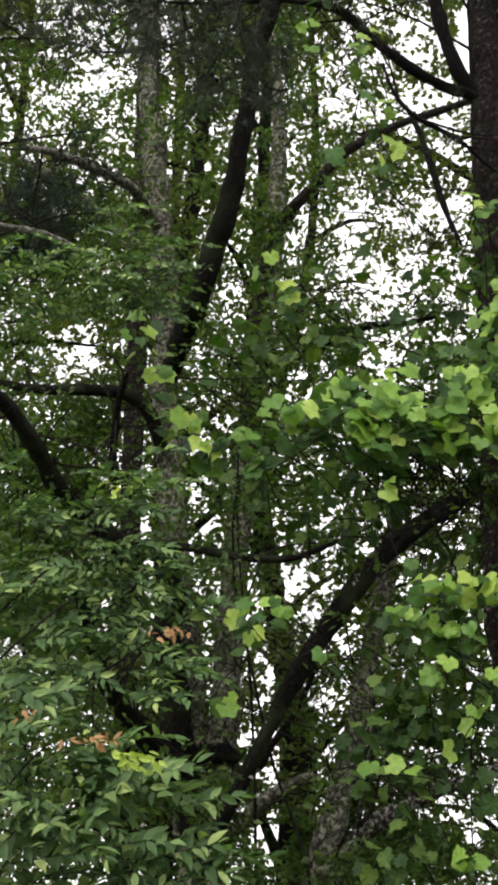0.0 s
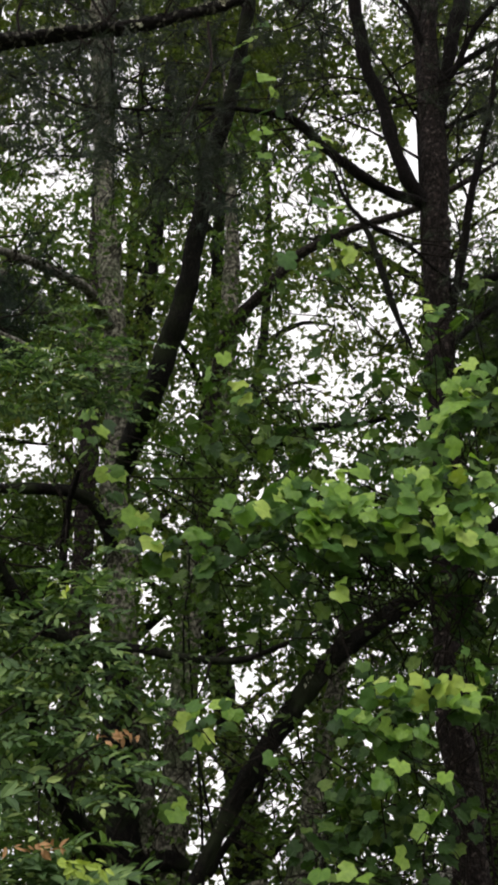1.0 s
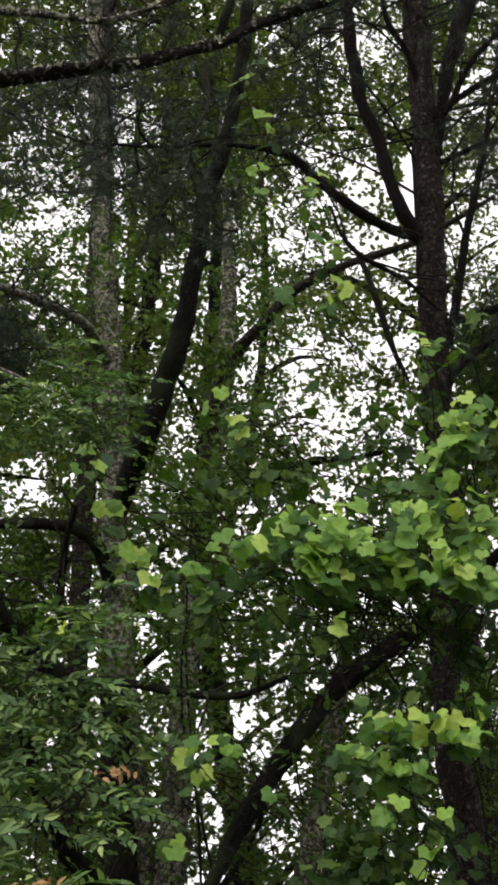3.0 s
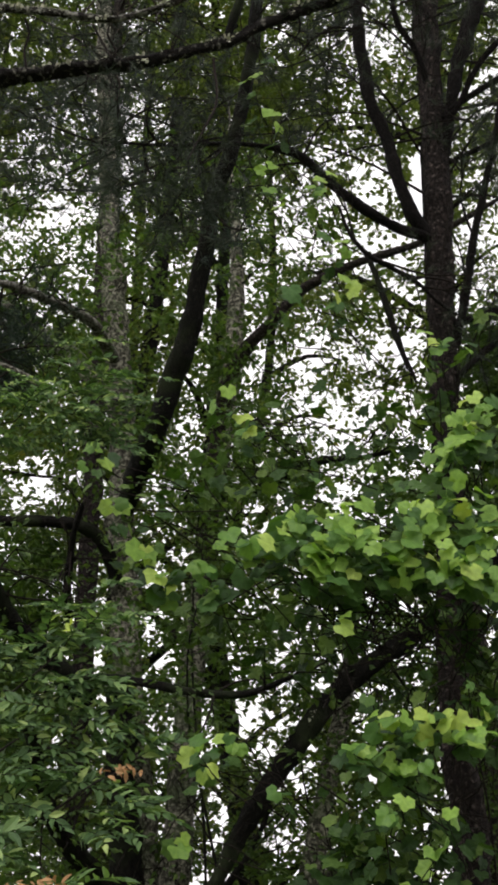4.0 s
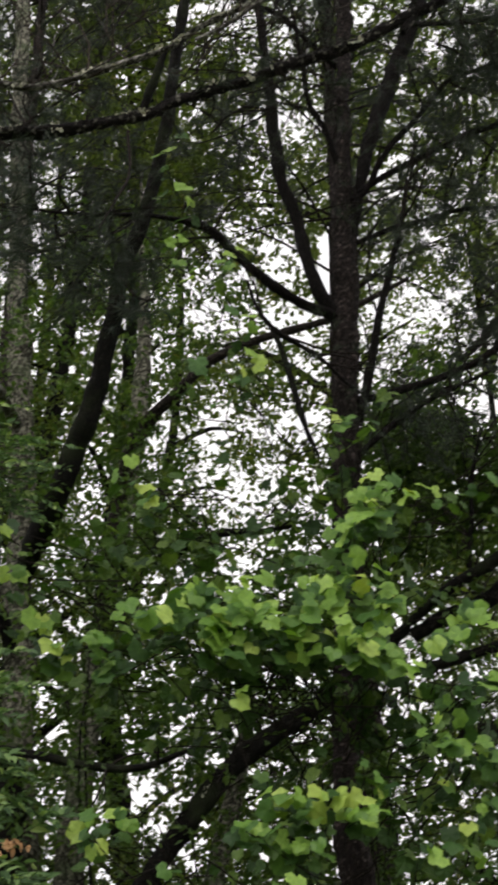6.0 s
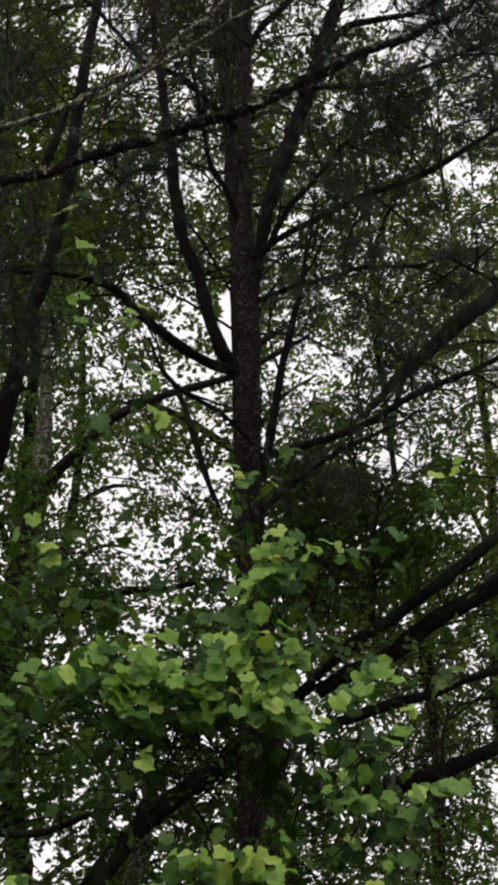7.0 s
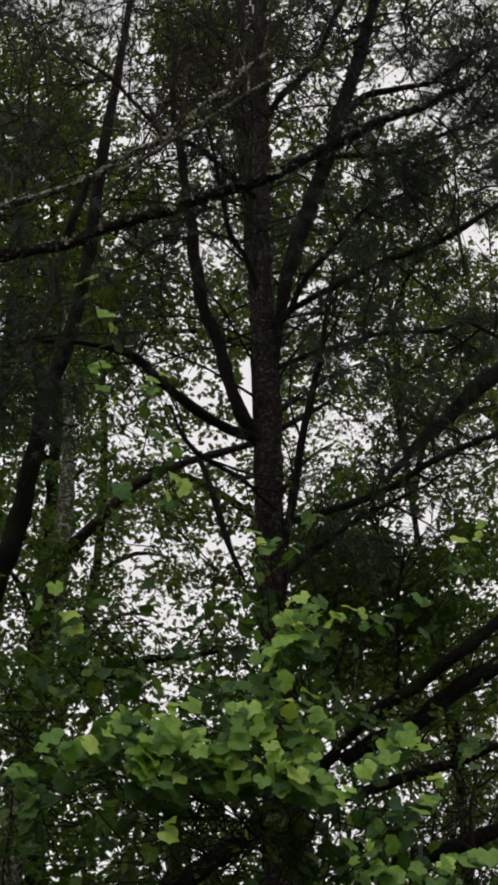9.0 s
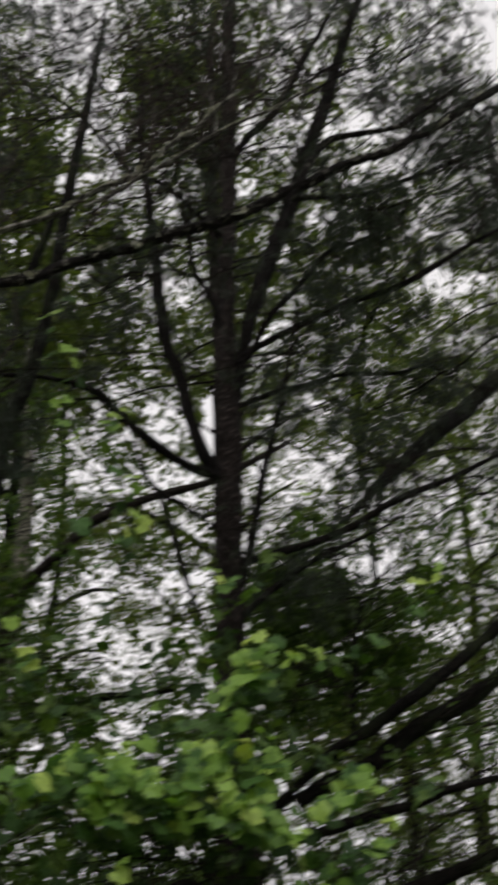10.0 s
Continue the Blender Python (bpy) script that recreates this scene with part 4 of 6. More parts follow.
def twig_mass(parent, spots, mat, radius, length, rise, label=""):
    """Tangles of bare twigs that fan upwards and fork: (x, y, z, half width, half height, twigs)."""
    out = []
    for x, y, z, rx, rz, n in spots:
        for _ in range(n):
            p = np.array((x, y, z)) + rng.normal(0, 0.62, 3) * (rx, rx, rz)
            d = unit(np.array((rng.normal(0.35, 0.75), rng.normal(0, 0.5), rng.normal(rise, 0.6))))
            bend = rng.normal(0, 0.2, 3) + (0, 0, 0.08)
            pts, ll = [], length * rng.uniform(0.5, 1.3)
            for k in range(6):
                pts.append((*p, radius * rng.uniform(0.9, 1.1) * (1 - 0.13 * k)))
                d = unit(d + bend + rng.normal(0, 0.14, 3))
                p = p + d * ll / 6
            tw = np.array(pts)
            if kept(tw[1:, :3], 1.0).mean() < 0.75:
                continue
            out.append(tw)
            out += twig_lines(tw, 3, length * 0.45, radius * 0.6, 0.3, 0.2, 1, 0.7)
    twigs(out, mat, parent, 3, label)


twig_mass(side_pine, [(0.77, 6.30, 9.38, 0.34, 0.30, 11), (1.08, 6.30, 9.78, 0.35, 0.26, 11), (0.44, 6.30, 8.99, 0.29, 0.25, 8), (0.66, 6.30, 10.01, 0.40, 0.22, 10), (0.17, 6.30, 8.68, 0.28, 0.16, 6), (1.26, 6.30, 10.07, 0.31, 0.18, 8), (-0.07, 6.30, 9.13, 0.33, 0.33, 6), (-0.32, 6.30, 9.66, 0.30, 0.26, 5), (-0.29, 6.30, 8.48, 0.24, 0.20, 4)], BROWN_TWIG, 0.0058, 1.0, 0.6, "bare brown twigs")
twig_mass(side_pine, [(-0.32, 6.90, 9.50, 0.38, 0.58, 14), (0.09, 6.90, 10.05, 0.39, 0.55, 14), (0.58, 6.90, 10.30, 0.32, 0.57, 16), (0.93, 6.90, 10.12, 0.27, 0.56, 12), (-0.35, 6.90, 10.42, 0.35, 0.42, 10), (1.27, 6.90, 10.57, 0.28, 0.44, 10), (0.43, 6.90, 8.77, 0.37, 0.36, 8)], TWIG_BARK, 0.0062, 1.3, 0.75, "bare dark twigs that arch upwards")
twig_mass(pine, [(2.50, 7.80, 11.84, 0.50, 0.33, 12), (3.01, 7.80, 11.64, 0.49, 0.33, 12), (3.63, 7.80, 12.11, 0.46, 0.34, 12), (2.14, 7.80, 11.33, 0.32, 0.37, 8), (3.72, 7.80, 11.30, 0.33, 0.33, 9), (3.22, 7.80, 10.80, 0.47, 0.26, 9), (2.59, 7.80, 10.76, 0.41, 0.31, 6), (1.87, 7.80, 11.95, 0.33, 0.33, 6), (3.07, 7.80, 12.93, 0.83, 0.36, 11), (3.37, 7.80, 9.55, 0.29, 0.29, 5)], TWIG_BARK, 0.0095, 1.0, 0.45, "fine dark twigs")
twig_mass(pine, [(2.91, 7.80, 10.06, 0.40, 0.30, 6), (2.29, 7.80, 9.82, 0.29, 0.29, 5), (1.14, 7.80, 9.75, 0.24, 0.29, 4), (0.71, 7.80, 9.40, 0.23, 0.28, 6), (0.44, 7.80, 9.70, 0.24, 0.28, 6), (0.73, 7.80, 10.26, 0.29, 0.34, 6), (0.81, 7.80, 11.37, 0.37, 0.42, 7), (0.10, 7.80, 11.62, 0.43, 0.43, 5), (1.50, 7.80, 11.04, 0.26, 0.36, 5)], TWIG_BARK, 0.0095, 1.0, 0.45, "fine dark twigs")
twig_mass(pine, [(2.61, 8.30, 12.49, 0.35, 0.35, 7), (3.16, 8.30, 12.81, 0.42, 0.30, 8), (3.65, 8.30, 12.59, 0.42, 0.30, 8), (4.10, 8.30, 12.81, 0.31, 0.37, 7), (2.34, 8.30, 12.73, 0.30, 0.36, 6), (2.96, 8.30, 12.09, 0.40, 0.23, 5)], PINE_LIMB_BARK, 0.014, 1.1, 0.3, "dark crooked twigs")

twig_mass(side_pine, [(0.79, 6.50, 9.62, 0.21, 0.25, 12), (1.07, 6.50, 10.04, 0.22, 0.22, 12), (1.17, 6.50, 9.46, 0.17, 0.21, 10), (0.64, 6.50, 10.13, 0.19, 0.17, 8), (0.46, 6.50, 9.41, 0.16, 0.25, 6), (1.42, 6.50, 10.07, 0.13, 0.17, 6)], BROWN_TWIG, 0.0058, 1.0, 0.6, "bare brown twigs")

needle_mass(side_pine, [(-1.04, 8.50, 8.93, 0.24, 0.28, 36), (-1.06, 8.50, 9.60, 0.25, 0.30, 30), (-1.04, 8.50, 8.42, 0.14, 0.14, 10)])


def crowded_pine(x, y, h, low, reach, seed):
    """A pine with whorls of drooping boughs, each with side twigs and brushes of needles."""
    global rng
    rng = np.random.default_rng(seed)
    tree = thing("pine_tree", (x, y, 0), "dark dense pine with drooping needled boughs", "tree", "pines at the wood's edge")
    lx = rng.normal(0, 0.15)
    line = limb("trunk", [(x, y, -0.2, 0.15), (x + lx, y, h * 0.4, 0.11), (x + lx, y + 0.1, h * 0.75, 0.07), (x, y, h, 0.015)], PINE_BARK, tree, 0.07, 12, 0.12)
    tw = []
    z = low
    while z < h - 0.6:
        ln = reach * (0.35 + 0.65 * (h - z) / (h - low))
        for k in range(3):
            a = rng.uniform(0, 6.28)
            b = line[np.argmin(np.abs(line[:, 2] - z))]
            way = np.array((math.cos(a), math.sin(a), 0.0))
            g = ln * rng.uniform(0.6, 1.1)
            run = [(*b[:3], 0.022), (*(b[:3] + way * g * 0.5 + (0, 0, 0.16 * g)), 0.014), (*(b[:3] + way * g + (0, 0, rng.uniform(-0.1, 0.3) * g)), 0.004)]
            if not stands_clear(run):
                continue
            bo = limb("bough", run, TWIG_BARK, tree, 0.06, 6, 0.2)
            tw += twig_lines(bo, 9, 0.6, 0.006, 0.15, 0.2)
        z += rng.uniform(0.4, 0.65)
    twigs(tw, TWIG_BARK, tree, 3)
    e = np.array([t[-1, :3] for t in tw] + [t[3, :3] for t in tw])
    d = np.array([t[-1, :3] - t[-2, :3] for t in tw] + [t[3, :3] - t[2, :3] for t in tw])
    ok = (rng.uniform(size=len(e)) < 0.55) & kept(e)
    needle_tufts(tree, e[ok], d[ok], 0.12, 20)
    return tree


for k, (x, y, h, low, reach) in enumerate([(6.1, 11.6, 17.0, 6.6, 3.3), (7.0, 13.5, 19.0, 7.0, 2.9), (-3.9, 10.5, 17.0, 8.5, 2.2), (-1.75, 15.2, 25.0, 13.5, 2.8), (2.8, 14.6, 23.0, 12.5, 2.9)]):
    tree = crowded_pine(x, y, h, low, reach, 300 + k)
    if k == 2:
        needle_mass(tree, [(-2.25, 10.80, 7.96, 0.37, 0.21, 70), (-1.92, 10.80, 8.69, 0.33, 0.16, 40), (-2.44, 10.80, 8.45, 0.27, 0.22, 34), (-2.06, 10.80, 8.20, 0.32, 0.27, 40)], BLUE_NEEDLE)
        needle_mass(tree, [(-2.52, 11.20, 8.42, 0.30, 0.25, 110), (-2.20, 11.20, 8.16, 0.24, 0.19, 70), (-2.43, 11.20, 8.73, 0.25, 0.16, 50), (-2.60, 11.20, 8.07, 0.16, 0.19, 50)], BLUE_NEEDLE)
        needle_mass(tree, [(-1.17, 9.60, 9.77, 0.23, 0.36, 50), (-1.54, 9.60, 10.31, 0.32, 0.26, 18), (-0.96, 9.60, 10.38, 0.26, 0.24, 16), (-1.12, 9.60, 9.19, 0.20, 0.20, 24), (-1.84, 9.60, 10.17, 0.26, 0.21, 12), (-0.16, 9.60, 8.63, 0.20, 0.30, 26)], BLUE_NEEDLE)
    if k == 3:
        needle_mass(tree, [(-0.27, 11.00, 16.28, 0.51, 0.59, 30), (0.37, 11.00, 17.11, 0.53, 0.30, 24)])
    if k == 0:
        needle_mass(tree, [(5.99, 11.00, 18.21, 0.74, 0.49, 70), (4.79, 11.00, 18.14, 0.65, 0.32, 40)])
        limb("limb", [(6.1, 11.6, 9.0, 0.07)] + [(5.69, 11.40, 11.60, 0.082), (4.71, 11.27, 10.83, 0.084), (4.41, 11.13, 10.50, 0.082), (3.92, 11.00, 9.98, 0.072), (3.56, 10.87, 9.56, 0.059), (3.24, 10.73, 9.12, 0.034), (2.90, 10.60, 8.72, 0.017)], DARK_BARK, tree, 0.12)
        needle_mass(tree, [(4.21, 10.80, 10.55, 0.37, 0.22, 50), (3.77, 10.80, 10.08, 0.30, 0.18, 40), (3.38, 10.80, 9.49, 0.23, 0.17, 20)])
needle_mass(pine, [(2.87, 8.20, 10.16, 0.24, 0.35, 60), (2.57, 8.20, 10.32, 0.20, 0.23, 34), (3.26, 8.20, 10.80, 0.29, 0.18, 34), (3.67, 8.20, 12.46, 0.34, 0.25, 40), (3.09, 8.20, 12.41, 0.28, 0.22, 26), (3.66, 8.20, 10.31, 0.20, 0.23, 34), (2.42, 8.20, 9.49, 0.19, 0.19, 26), (3.25, 8.20, 9.66, 0.29, 0.15, 30), (1.92, 8.20, 8.24, 0.18, 0.18, 20), (2.63, 8.20, 8.74, 0.28, 0.19, 30)])
needle_mass(pine, [(3.95, 8.80, 12.18, 0.29, 0.26, 40), (3.60, 8.80, 12.58, 0.26, 0.20, 30), (3.70, 8.80, 9.29, 0.20, 0.25, 30), (2.71, 8.80, 12.08, 0.20, 0.26, 24), (2.31, 8.80, 12.74, 0.20, 0.20, 18)])

# ---- the many-stemmed lichened tree ----
t1 = to_ground([(-0.70, 12.00, 2.09, 0.196), (-0.78, 12.04, 2.97, 0.180), (-0.90, 12.09, 3.97, 0.155), (-1.01, 12.13, 5.09, 0.140), (-1.10, 12.17, 6.00, 0.135), (-1.18, 12.21, 6.91, 0.129), (-1.19, 12.26, 7.81, 0.128), (-1.28, 12.30, 8.76, 0.122), (-1.37, 12.34, 9.69, 0.115), (-1.48, 12.39, 10.82, 0.109), (-1.57, 12.43, 12.03, 0.102), (-1.68, 12.47, 13.57, 0.090), (-1.78, 12.51, 15.61, 0.077), (-1.91, 12.56, 18.18, 0.054), (-2.05, 12.60, 21.06, 0.026)])
oak = thing("lichened_tree", t1[0][:2] + (0,), "old grey lichened broadleaf tree with several stems", "tree")
lines = [limb("trunk", t1, LICHEN_BARK, oak, 0.08, 20)]
lines += [
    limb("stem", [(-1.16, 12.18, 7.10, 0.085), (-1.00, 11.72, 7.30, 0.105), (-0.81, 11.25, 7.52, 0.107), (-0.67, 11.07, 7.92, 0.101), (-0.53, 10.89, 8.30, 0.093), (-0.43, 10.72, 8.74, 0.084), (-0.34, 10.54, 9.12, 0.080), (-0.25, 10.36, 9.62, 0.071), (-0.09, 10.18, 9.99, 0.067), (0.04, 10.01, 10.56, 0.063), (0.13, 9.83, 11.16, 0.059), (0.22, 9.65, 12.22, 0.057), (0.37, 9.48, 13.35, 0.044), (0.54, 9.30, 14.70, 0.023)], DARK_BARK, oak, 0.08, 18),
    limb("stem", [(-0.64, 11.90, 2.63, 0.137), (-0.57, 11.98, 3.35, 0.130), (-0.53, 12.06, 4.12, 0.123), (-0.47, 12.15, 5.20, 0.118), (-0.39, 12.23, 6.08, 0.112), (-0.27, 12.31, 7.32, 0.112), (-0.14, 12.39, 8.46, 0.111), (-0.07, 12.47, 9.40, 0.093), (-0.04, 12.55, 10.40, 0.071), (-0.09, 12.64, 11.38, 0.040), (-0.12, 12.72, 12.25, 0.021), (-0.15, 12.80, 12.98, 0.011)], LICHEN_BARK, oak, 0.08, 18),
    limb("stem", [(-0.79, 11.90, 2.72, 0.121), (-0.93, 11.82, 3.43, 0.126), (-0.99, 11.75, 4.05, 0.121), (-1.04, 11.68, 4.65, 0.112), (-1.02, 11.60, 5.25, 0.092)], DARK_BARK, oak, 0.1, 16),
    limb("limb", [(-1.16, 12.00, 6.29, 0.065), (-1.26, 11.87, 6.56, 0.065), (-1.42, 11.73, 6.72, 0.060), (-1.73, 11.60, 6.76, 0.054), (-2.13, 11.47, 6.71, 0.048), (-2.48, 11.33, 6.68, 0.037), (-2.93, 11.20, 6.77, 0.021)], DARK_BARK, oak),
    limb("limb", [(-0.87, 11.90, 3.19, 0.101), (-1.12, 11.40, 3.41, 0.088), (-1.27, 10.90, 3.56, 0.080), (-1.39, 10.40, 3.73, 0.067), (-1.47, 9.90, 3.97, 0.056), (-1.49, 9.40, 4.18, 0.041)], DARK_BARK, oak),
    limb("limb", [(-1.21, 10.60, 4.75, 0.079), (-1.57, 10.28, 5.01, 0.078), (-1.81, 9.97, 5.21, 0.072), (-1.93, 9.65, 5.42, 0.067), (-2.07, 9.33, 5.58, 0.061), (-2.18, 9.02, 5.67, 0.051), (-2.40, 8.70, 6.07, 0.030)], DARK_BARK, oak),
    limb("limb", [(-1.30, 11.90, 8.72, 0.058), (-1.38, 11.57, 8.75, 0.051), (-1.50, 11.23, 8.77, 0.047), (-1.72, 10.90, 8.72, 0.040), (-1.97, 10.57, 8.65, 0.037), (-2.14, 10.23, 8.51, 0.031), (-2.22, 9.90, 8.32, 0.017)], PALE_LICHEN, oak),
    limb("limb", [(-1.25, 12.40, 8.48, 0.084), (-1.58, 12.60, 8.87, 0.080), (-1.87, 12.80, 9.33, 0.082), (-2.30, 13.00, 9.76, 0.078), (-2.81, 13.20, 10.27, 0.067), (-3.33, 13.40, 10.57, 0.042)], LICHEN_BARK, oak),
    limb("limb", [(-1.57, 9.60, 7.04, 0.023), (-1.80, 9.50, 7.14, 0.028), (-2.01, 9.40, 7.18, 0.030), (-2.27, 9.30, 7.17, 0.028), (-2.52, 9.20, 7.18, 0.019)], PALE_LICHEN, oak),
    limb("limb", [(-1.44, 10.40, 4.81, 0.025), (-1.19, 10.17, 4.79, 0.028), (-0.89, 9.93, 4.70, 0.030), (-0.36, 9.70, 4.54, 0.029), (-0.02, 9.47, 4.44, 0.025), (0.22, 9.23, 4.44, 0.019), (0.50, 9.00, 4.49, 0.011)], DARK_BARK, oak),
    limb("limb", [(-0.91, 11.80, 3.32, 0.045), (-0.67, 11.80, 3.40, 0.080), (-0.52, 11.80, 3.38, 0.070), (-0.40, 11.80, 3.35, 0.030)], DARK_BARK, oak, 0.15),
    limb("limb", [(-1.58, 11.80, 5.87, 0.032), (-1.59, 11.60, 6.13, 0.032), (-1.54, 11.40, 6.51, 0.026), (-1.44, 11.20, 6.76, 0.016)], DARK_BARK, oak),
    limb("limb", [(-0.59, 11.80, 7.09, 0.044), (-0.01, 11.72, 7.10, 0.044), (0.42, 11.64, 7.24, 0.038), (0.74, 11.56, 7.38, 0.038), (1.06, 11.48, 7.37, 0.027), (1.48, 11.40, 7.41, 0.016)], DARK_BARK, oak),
]
rng = np.random.default_rng(21)
tw = []
for q in lines:
    tw += twig_lines(q, 15, 0.9, 0.011, 0.25, 0.3)
branchwork(tw, 0.011, oak, "dark twigs")
crown(oak, [(-2.2, 12.3, 8.2, 2.6, 1.8, 2.2), (-1.2, 12.4, 5.6, 2.2, 1.6, 1.8), (-2.4, 12.0, 4.0, 1.8, 1.4, 1.6), (-0.2, 12.8, 3.6, 1.0, 1.0, 1.2), (0.4, 12.4, 6.4, 1.6, 1.4, 1.6), (-1.0, 12.6, 10.2, 2.6, 2.0, 1.8)],
      1250, 26, 0.085, MID_LEAF, BLADE, 22, 0.36, -0.3, label="small mid-green leaves in loose sprays")

crown(oak, [(-2.58, 12.60, 6.41, 0.46, 0.7, 0.43), (-2.48, 12.60, 5.63, 0.50, 0.7, 0.35), (-2.03, 12.60, 6.77, 0.29, 0.7, 0.38), (-2.43, 12.60, 4.89, 0.44, 0.7, 0.34), (-2.00, 12.60, 6.22, 0.23, 0.7, 0.37)], 330, 26, 0.085, MID_LEAF, BLADE, 24, 0.26, -2.0, label="dense dark leaves in shade", full=0.985)

# ---- the leaning dark tree that arches behind the vine ----
t3 = to_ground([(-0.75, 10.60, 2.03, 0.048), (-0.58, 10.56, 2.51, 0.046), (-0.36, 10.53, 2.93, 0.056), (-0.12, 10.49, 3.43, 0.058), (0.10, 10.45, 3.80, 0.071), (0.33, 10.42, 4.17, 0.078), (0.52, 10.38, 4.44, 0.078), (0.75, 10.35, 4.73, 0.072), (1.07, 10.31, 4.97, 0.068), (1.49, 10.27, 5.25, 0.059), (1.84, 10.24, 5.58, 0.050), (2.23, 10.20, 5.89, 0.042)])
arch = thing("leaning_tree", t3[0][:2] + (0,), "dark broadleaf tree leaning in a long arch", "tree")
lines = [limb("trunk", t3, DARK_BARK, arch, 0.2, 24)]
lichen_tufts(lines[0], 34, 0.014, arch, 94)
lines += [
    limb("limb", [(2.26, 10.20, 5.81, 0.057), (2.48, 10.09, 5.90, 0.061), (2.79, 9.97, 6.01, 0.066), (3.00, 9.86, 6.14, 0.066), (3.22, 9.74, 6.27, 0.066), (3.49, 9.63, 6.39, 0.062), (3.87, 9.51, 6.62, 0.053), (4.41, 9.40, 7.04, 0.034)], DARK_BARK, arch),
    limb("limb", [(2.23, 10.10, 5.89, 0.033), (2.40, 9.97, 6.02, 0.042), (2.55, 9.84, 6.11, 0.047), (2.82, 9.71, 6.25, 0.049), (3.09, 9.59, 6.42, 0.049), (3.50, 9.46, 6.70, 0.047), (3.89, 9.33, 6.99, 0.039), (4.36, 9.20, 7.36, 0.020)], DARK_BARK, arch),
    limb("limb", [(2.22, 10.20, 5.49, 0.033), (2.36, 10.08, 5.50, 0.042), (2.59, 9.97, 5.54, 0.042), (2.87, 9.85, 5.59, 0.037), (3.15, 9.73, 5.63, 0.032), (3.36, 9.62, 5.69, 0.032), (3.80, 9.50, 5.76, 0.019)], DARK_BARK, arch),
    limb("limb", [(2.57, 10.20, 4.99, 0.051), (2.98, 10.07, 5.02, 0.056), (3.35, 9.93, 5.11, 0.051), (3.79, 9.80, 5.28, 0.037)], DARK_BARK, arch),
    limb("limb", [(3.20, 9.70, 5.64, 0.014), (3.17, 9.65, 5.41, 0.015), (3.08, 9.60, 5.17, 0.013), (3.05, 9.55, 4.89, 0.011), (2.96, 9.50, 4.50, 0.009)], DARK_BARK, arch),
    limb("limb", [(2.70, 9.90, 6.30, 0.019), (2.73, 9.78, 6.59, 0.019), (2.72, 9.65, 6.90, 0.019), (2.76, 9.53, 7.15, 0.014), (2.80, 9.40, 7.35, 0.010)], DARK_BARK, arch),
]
rng = np.random.default_rng(31)
tw = []
for q in lines:
    tw += twig_lines(q, 18, 0.8, 0.009, 0.2, 0.2)
branchwork(tw, 0.009, arch, "tangled dark twigs")
twig_mass(arch, [(2.69, 9.60, 5.54, 0.31, 0.19, 9), (3.00, 9.60, 5.22, 0.27, 0.23, 10), (2.45, 9.60, 5.01, 0.26, 0.22, 9), (2.96, 9.60, 4.70, 0.21, 0.17, 9), (2.87, 9.60, 6.15, 0.33, 0.20, 8), (3.41, 9.60, 7.20, 0.25, 0.28, 8)], TWIG_BARK, 0.006, 0.7, 0.25, "fine dark crossing twigs")
crown(arch, [(2.6, 10.0, 5.6, 1.8, 1.3, 1.6), (3.6, 10.2, 7.4, 1.8, 1.4, 1.4), (1.4, 10.2, 4.4, 1.6, 1.0, 1.2), (0.8, 10.2, 3.0, 0.9, 0.8, 0.8)], 240, 26, 0.085, MID_LEAF, BLADE, 32, 0.35, 0.0, label="mid-green leaves in loose sprays")
crown(arch, [(x, y, z, rx, 0.7, rz) for x, y, z, rx, rz in [(2.56, 10.50, 7.71, 0.57, 0.37, ), (3.15, 10.50, 7.36, 0.57, 0.31, ), (2.19, 10.50, 7.19, 0.36, 0.36, ), (3.72, 10.50, 7.66, 0.32, 0.32, ), (2.85, 10.50, 8.46, 0.43, 0.22, )]], 170, 26, 0.08, MID_LEAF, BLADE, 33, 0.33, -0.3, label="mid-green leaves in shade")

crown(arch, [(2.31, 10.90, 7.76, 0.41, 0.7, 0.43), (2.68, 10.90, 7.23, 0.43, 0.7, 0.35), (2.24, 10.90, 7.00, 0.31, 0.7, 0.29), (3.03, 10.90, 7.89, 0.33, 0.7, 0.25), (3.23, 10.90, 7.29, 0.27, 0.7, 0.24), (2.75, 10.60, 7.89, 0.34, 0.6, 0.38), (3.43, 10.60, 7.72, 0.45, 0.6, 0.30), (2.30, 10.60, 8.20, 0.30, 0.6, 0.25), (3.85, 10.60, 8.28, 0.25, 0.6, 0.25)], 310, 26, 0.085, MID_LEAF, BLADE, 34, 0.26, -2.0, label="dense dark leaves in shade", full=0.91)

# ---- the slender stem of the same tree that slants across behind the pine ----
lines = [
    limb("stem", [(-0.39, 12.30, 6.16, 0.077), (-0.33, 12.14, 6.81, 0.078), (-0.27, 11.98, 7.47, 0.076), (-0.20, 11.82, 8.02, 0.073), (-0.12, 11.65, 8.33, 0.068), (0.04, 11.49, 8.56, 0.062), (0.25, 11.33, 8.76, 0.056), (0.59, 11.17, 9.06, 0.048), (0.95, 11.01, 9.21, 0.042), (1.19, 10.85, 9.21, 0.039), (1.44, 10.68, 9.19, 0.036), (1.74, 10.52, 9.21, 0.033), (2.09, 10.36, 9.33, 0.028), (2.49, 10.20, 9.51, 0.017)], GREY_STEM, oak, 0.08, 16),
    limb("limb", [(1.20, 10.40, 8.94, 0.024), (1.27, 10.36, 8.66, 0.026), (1.34, 10.32, 8.32, 0.026), (1.40, 10.28, 7.99, 0.026), (1.48, 10.24, 7.70, 0.020), (1.54, 10.20, 7.48, 0.012)], DARK_BARK, oak),
]
